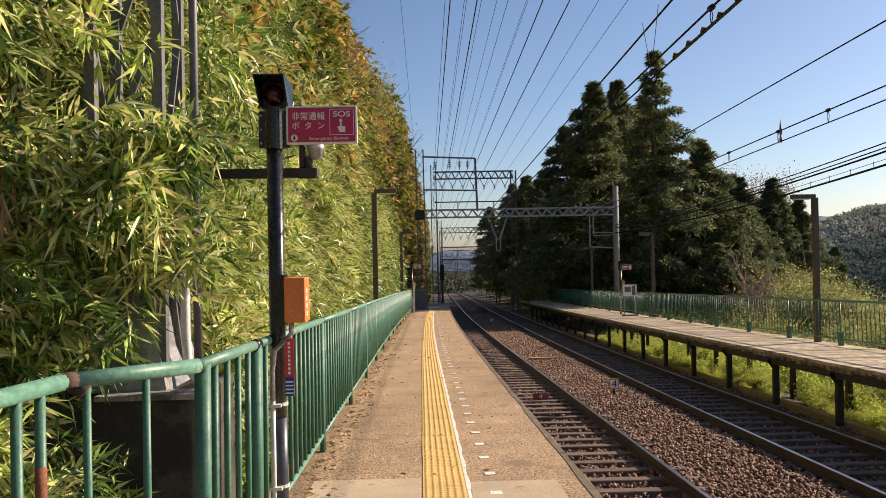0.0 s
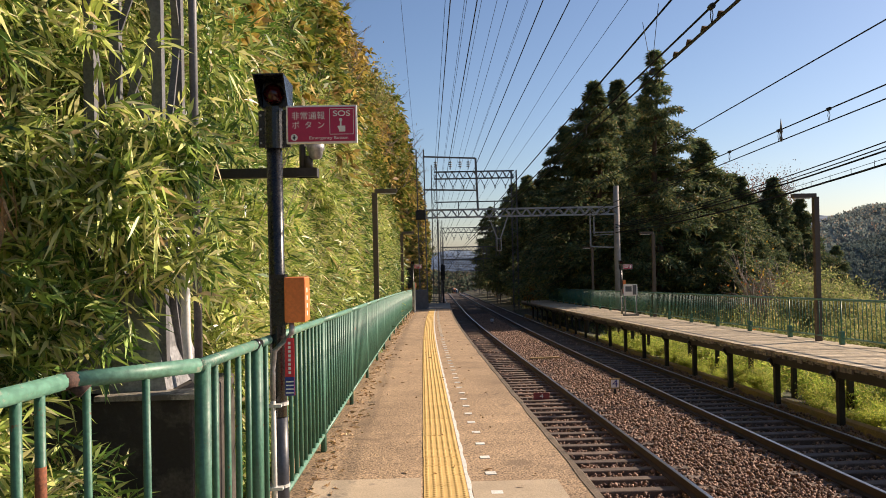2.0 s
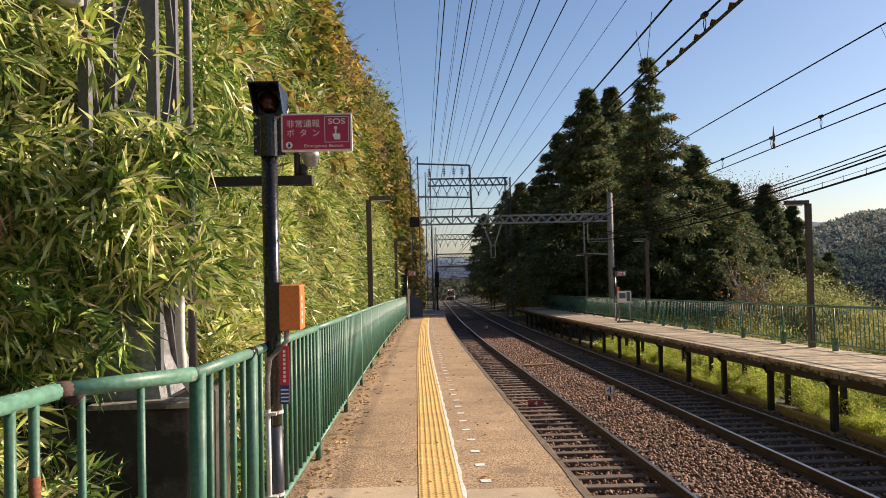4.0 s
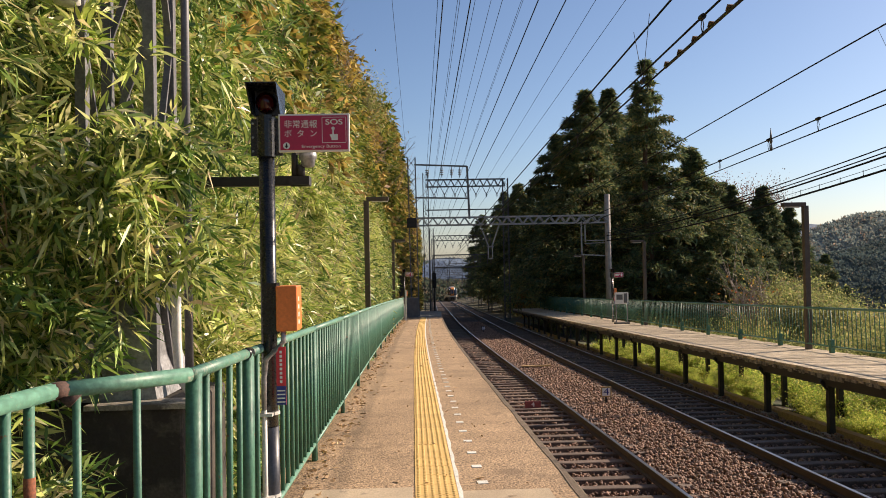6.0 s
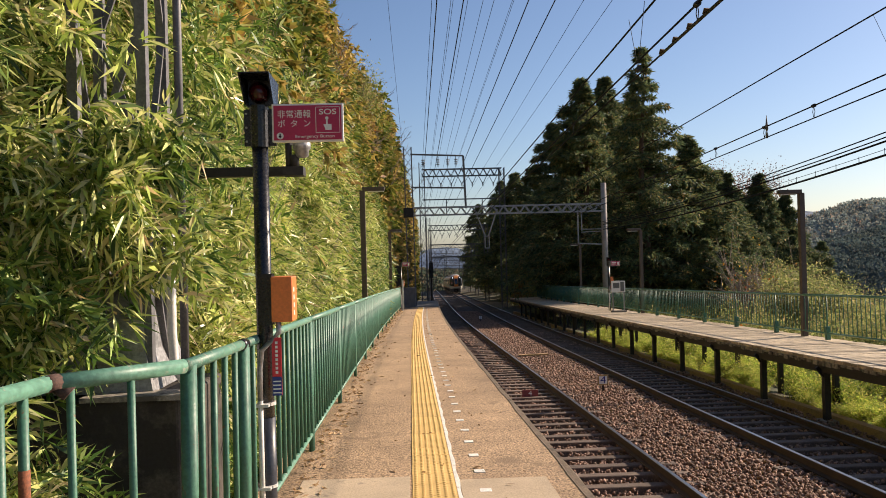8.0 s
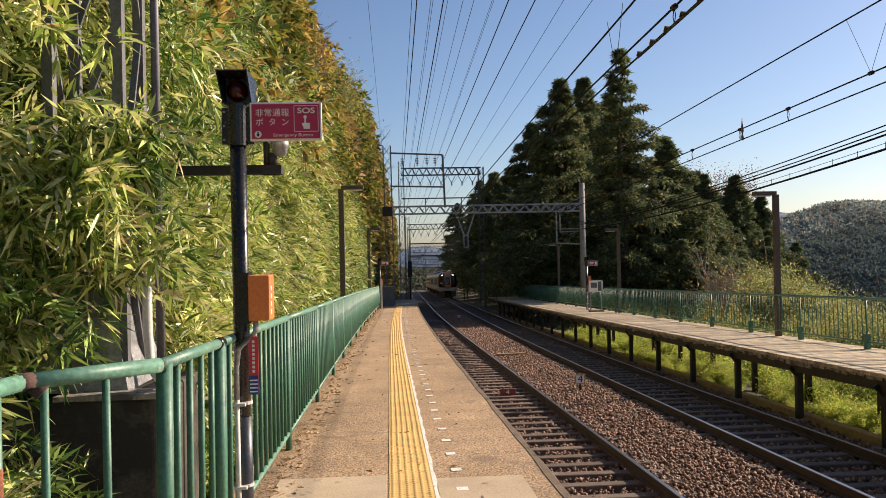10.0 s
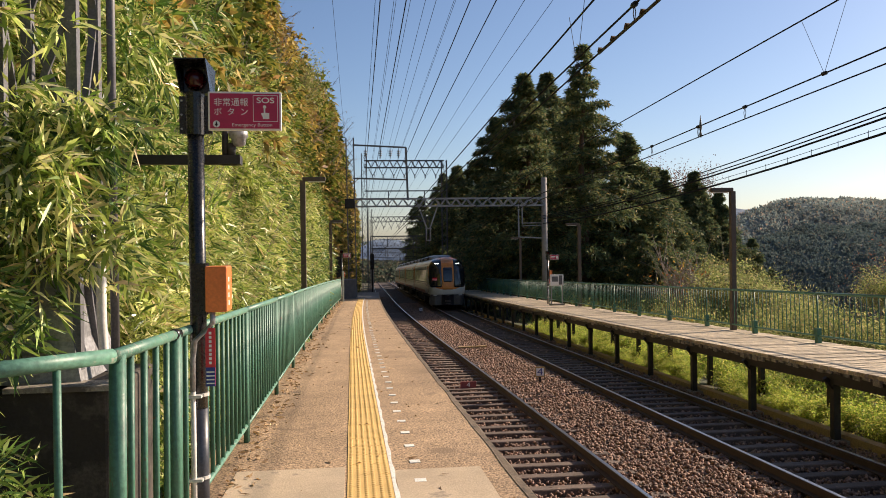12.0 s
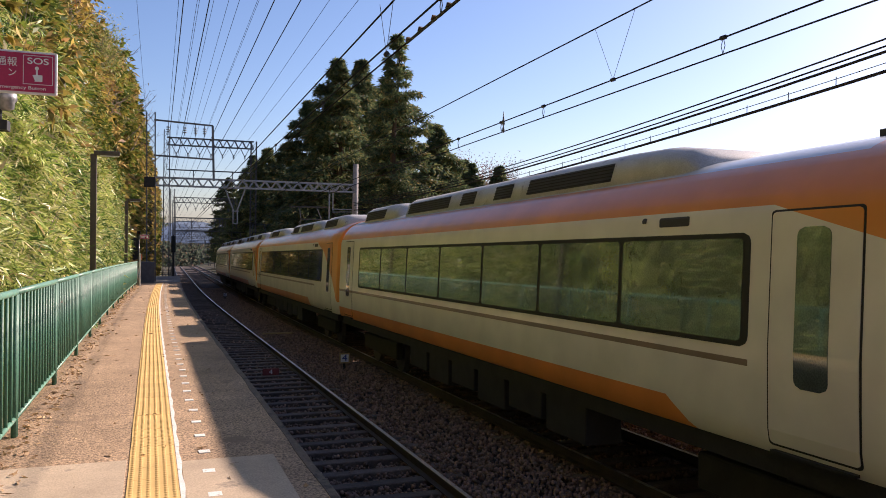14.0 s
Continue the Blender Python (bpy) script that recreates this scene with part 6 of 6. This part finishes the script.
for k in range(130):
    y = 8.5 + 0.27 * k
    x = 9.0 + rng.uniform(0, 1.6)
    bush("green_shrub", GREEN[k % 2], x + far_bend(y), y, min(0.22 + (x - 9.0) * 0.26, 0.62) * rng.uniform(0.85, 1.1), "bright green leafy shrub below the far platform")
for k in range(52):
    y = 8.5 + 0.65 * k
    bush("green_shrub", GREEN[k % 2], 10.7 + rng.uniform(0, 2.2) + far_bend(y), y, rng.uniform(0.6, 0.85), "sunlit green shrub behind the far platform")
for k in range(66):
    y = 9 + 0.75 * k
    bx = 13.5 + rng.uniform(0, 1) ** 1.2 * 12
    bush("yellow_shrub", GOLD[1 if k % 15 else 0], bx + far_bend(y), y, 0.9 + (bx - 13.5) * 0.1, "yellow-green shrub on the slope behind the far fence")
for x, y, s in ((14.2, 46, 1.0), (15.5, 48, 1.1), (17.2, 47, 1.0), (19.0, 49, 1.0), (21.0, 50, 1.1), (23, 50, 1.0), (12.6, 74, 1.2), (12.9, 80, 1.4), (12.8, 86, 1.3), (13.2, 92, 1.4), (13.4, 98, 1.3), (14.2, 76, 1.5), (13.8, 104, 1.3), (14.2, 112, 1.4), (14.6, 120, 1.4), (14.8, 82, 1.7), (14.6, 90, 1.7), (13.4, 68, 1.3)):
    bush("autumn_shrub", GOLD[1 if int(x * 10) % 8 else 0], x, y, s, "ochre and green shrub under the cedars")
for x, y, s in ((17.5, 42, 1.0), (20.5, 44, 1.1), (23.5, 45, 1.1), (26.0, 47, 1.0), (16.0, 45, 0.8)):
    bush("bare_bush", BARE[0], x, y, s, "nearly bare grey-brown bush with few leaves")
for k in range(7):
    a = math.radians(37.0 + k * 1.4)
    y = 40 + (k * 5) % 11
    s = rng.uniform(0.6, 0.8)
    bush("autumn_tree", BARE[1], y * math.tan(a), y, s, "russet half-bare tree on the valley slope", 1.0 + 0.2 * k + rng.uniform(-0.5, 0.5) - 6.6 * s)
for k in range(56):
    y = 15 + 0.45 * k
    x = max(14.0, y * math.tan(math.radians(rng.uniform(21, 47)))) + far_bend(y)
    s = rng.uniform(0.55, 0.95)
    bush("tall_shrub", GOLD[1], x, y, s, "tall yellow-green shrub behind the far platform's fence", 1.63 - math.hypot(x, y) * rng.uniform(0.075, 0.135) - 2.5 * s)
for k in range(20):
    a = 25.5 + 6.0 * k / 19
    y = 40 + (k * 7) % 8
    s = rng.uniform(0.8, 1.25)
    bush("tall_shrub", GOLD[1], y * math.tan(math.radians(a)), y, s, "pale olive shrub on the shoulder of the knoll", 0.1 - 0.42 * (a - 25.5) + rng.uniform(-0.4, 0.3) - 2.4 * s)
for x, y, s, z in ((18.3, 43, 0.8, -2.2), (19.6, 45, 0.95, -2.4), (21.2, 46, 0.8, -2.6), (22.6, 48, 0.9, -2.9)):
    bush("bare_bush", BARE[0], x, y, s, "pale bare-branched tree before the dark cedars", z)
bush("tall_shrub", GOLD[1], 17.2, 24.0, 0.5, "tall yellow-green shrub rising above the far fence", -0.7)
for x, y, s, z in ((49, 122, 1.9, 2.0), (54.5, 127, 1.9, 1.5), (59, 132, 1.7, 0.0)):
    bush("autumn_tree", FULL, x, y, s, "russet bare-crowned tree rising above the cedars", z)

for x, y, s, z in ((-2.9, 45, 1.2, 9.2), (-2.6, 54, 1.1, 7.6)):
    bush("autumn_shrub", GOLD[1], x, y, s, "yellow-green shrub on the brow of the hillside", z)
for x, y, s, z in ((-2.2, 46, 0.6, 7.2), (-3.6, 37, 0.6, 9.6)):
    bush("bare_bush", BARE[0], x, y, s, "nearly bare bush leaning from the hillside", z)

# low brush over the slope behind the far platform
n = 26000
y = RS.uniform(4, 75, n)
x = 10.8 + RS.uniform(0, 1, n) ** 1.3 * 32
pos = np.stack([x, y, np.array([ground_z(float(a), float(b)) for a, b in zip(x, y)])], 1)
al = RS.normal(0, 0.55, (n, 3)) + np.array([[0, 0, 0.8]])
grow = 0.5 + (x - 10.8) * 0.03
tagged(new("brush", leaf_mesh("brush", pos, al, RS.uniform(0.2, 0.6, n) * grow, RS.uniform(0.05, 0.12, n) * grow, olive_leaf, 0.2, 0.1)), "dry olive brush covering the slope behind the far platform", "brush", kind="stuff")

# ---- ballast stones ----
def stones(n, x0, x1, y0, y1, z, off, size, name):
    y = y0 + (y1 - y0) * RS.uniform(0, 1, n) ** 1.5
    x = RS.uniform(x0, x1, n) + np.array([off(v) for v in y])
    c = np.stack([x, y, np.array([fall(v) for v in y]) + z + RS.uniform(-0.03, 0.02, n)], 1)
    s = RS.uniform(0.6, 1.35, n) * size * (1 + (y - y0) / (y1 - y0) * 0.5)
    base = np.array([[1, 0, 0], [-1, 0, 0], [0, 1, 0], [0, -1, 0], [0, 0, 0.8], [0, 0, -0.8]], float)
    q, _ = np.linalg.qr(RS.normal(size=(n, 3, 3)))
    v = (base[None] * RS.uniform(0.6, 1.2, (n, 6, 1))) @ q * s[:, None, None] + c[:, None]
    tri = np.array([[0, 2, 4], [2, 1, 4], [1, 3, 4], [3, 0, 4], [2, 0, 5], [1, 2, 5], [3, 1, 5], [0, 3, 5]])
    f = (tri[None] + 6 * np.arange(n)[:, None, None]).reshape(-1, 3)
    me = bpy.data.meshes.new(name)
    me.vertices.add(6 * n)
    me.vertices.foreach_set("co", v.astype(np.float32).ravel())
    me.loops.add(f.size)
    me.loops.foreach_set("vertex_index", f.astype(np.int32).ravel())
    me.polygons.add(len(f))
    me.polygons.foreach_set("loop_start", np.arange(0, f.size, 3, dtype=np.int32))
    me.materials.append(stone_mat)
    me.update(calc_edges=True)
    return tagged(new(name, me), "loose brown crushed-stone ballast between the tracks", "ballast", kind="stuff")


stones(26000, 3.75, 5.75, 6, 75, RAIL - 0.165, near_bend, 0.036, "ballast_stones")
stones(15000, 1.5, 4.2, 6, 45, RAIL - 0.205, near_bend, 0.034, "ballast_stones")
stones(13000, 5.4, 8.3, 9, 45, RAIL - 0.205, far_bend, 0.034, "ballast_stones")


# ---- distance ----
def crest(heights, s, x, rough, seed):
    """Height of a hill's crest line, uneven at two scales."""
    return lerp_table(heights, s) + noise.fractal((x * 0.35 / rough, seed, 0.5), 1.0, 2.0, 3) * min(rough * 0.3, 3.0)


def ridge(name, mat, x0, x1, dist, heights, bottom, rough, label, seed):
    """A wooded hill: a broad back with a crest line, bumpy with tree crowns."""
    mm = Mesh()
    nx, ny = 150, 22
    for j in range(ny + 1):
        t = j / ny
        for i in range(nx + 1):
            s = i / nx
            x = x0 + (x1 - x0) * s
            h = crest(heights, s, x, rough, seed)
            z = bottom + (h - bottom) * math.sin(t * math.pi / 2) ** 0.9
            y = dist + (h - bottom) * 1.8 * t
            bump = noise.fractal((x * 0.06 * 60 / rough, y * 0.06 * 60 / rough, seed), 1.0, 2.0, 4) * rough * 0.07
            mm.v.append((x, y, z + bump * (0.4 + t)))
    mm.f = [(j * (nx + 1) + i, j * (nx + 1) + i + 1, (j + 1) * (nx + 1) + i + 1, (j + 1) * (nx + 1) + i) for j in range(ny) for i in range(nx)]
    mm.m = [0] * len(mm.f)
    return tagged(part(name, mm, mat, None), label, "hill", kind="structure")


HILLS = ((110, 1000, 290, [(0, -12), (0.06, 3), (0.094, 11), (0.14, 24), (0.23, 21), (0.28, 15), (0.38, 8), (1, 14)], -45, 12, 3.0, "wooded autumn hill across the valley"),
         (-140, 260, 520, [(0, 0), (0.3, -11), (0.5, -15), (0.7, -8), (1, 6)], -70, 8, 5.0, "low wooded hill beyond the brow of the line"),
         (95, 420, 175, [(0, -12), (0.09, -1), (0.12, 2), (0.31, 8), (0.43, 12), (1, 22)], -40, 8, 4.0, "near wooded slope across the valley"))
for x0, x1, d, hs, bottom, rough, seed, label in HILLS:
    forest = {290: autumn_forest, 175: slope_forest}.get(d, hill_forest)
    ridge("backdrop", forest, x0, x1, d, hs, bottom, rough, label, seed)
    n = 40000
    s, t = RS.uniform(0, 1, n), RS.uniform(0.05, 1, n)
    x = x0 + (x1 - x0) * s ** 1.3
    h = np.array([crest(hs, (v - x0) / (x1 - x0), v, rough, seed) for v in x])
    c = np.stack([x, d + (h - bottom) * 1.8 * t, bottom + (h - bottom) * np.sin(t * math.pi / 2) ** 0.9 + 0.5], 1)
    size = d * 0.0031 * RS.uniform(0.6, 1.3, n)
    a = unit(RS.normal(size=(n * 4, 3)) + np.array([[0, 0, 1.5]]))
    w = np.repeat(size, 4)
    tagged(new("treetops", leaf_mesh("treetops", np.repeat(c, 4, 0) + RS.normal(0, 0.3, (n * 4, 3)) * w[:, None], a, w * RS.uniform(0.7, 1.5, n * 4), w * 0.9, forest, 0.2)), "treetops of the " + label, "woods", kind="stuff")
ridge("backdrop", far_ridge_mat, -900, 1700, 1500, [(0, 30), (0.33, 0), (0.375, 16), (0.41, 2), (0.55, 30), (0.68, 82), (0.85, 80), (0.93, 95), (1, 112)], -160, 60, "distant mountain ridge coloured blue with haze", 6.0)

def motions():
    for car, behind in TRAIN:
        rows = []
        for k in range(29):
            t = 0.5 * k
            y = 15.95 - (28.4 if t < 13.5 else 27.6) * (t - 13.5) + behind
            rows.append((t, track_pose(y)))
        walk(car, rows)


motions()
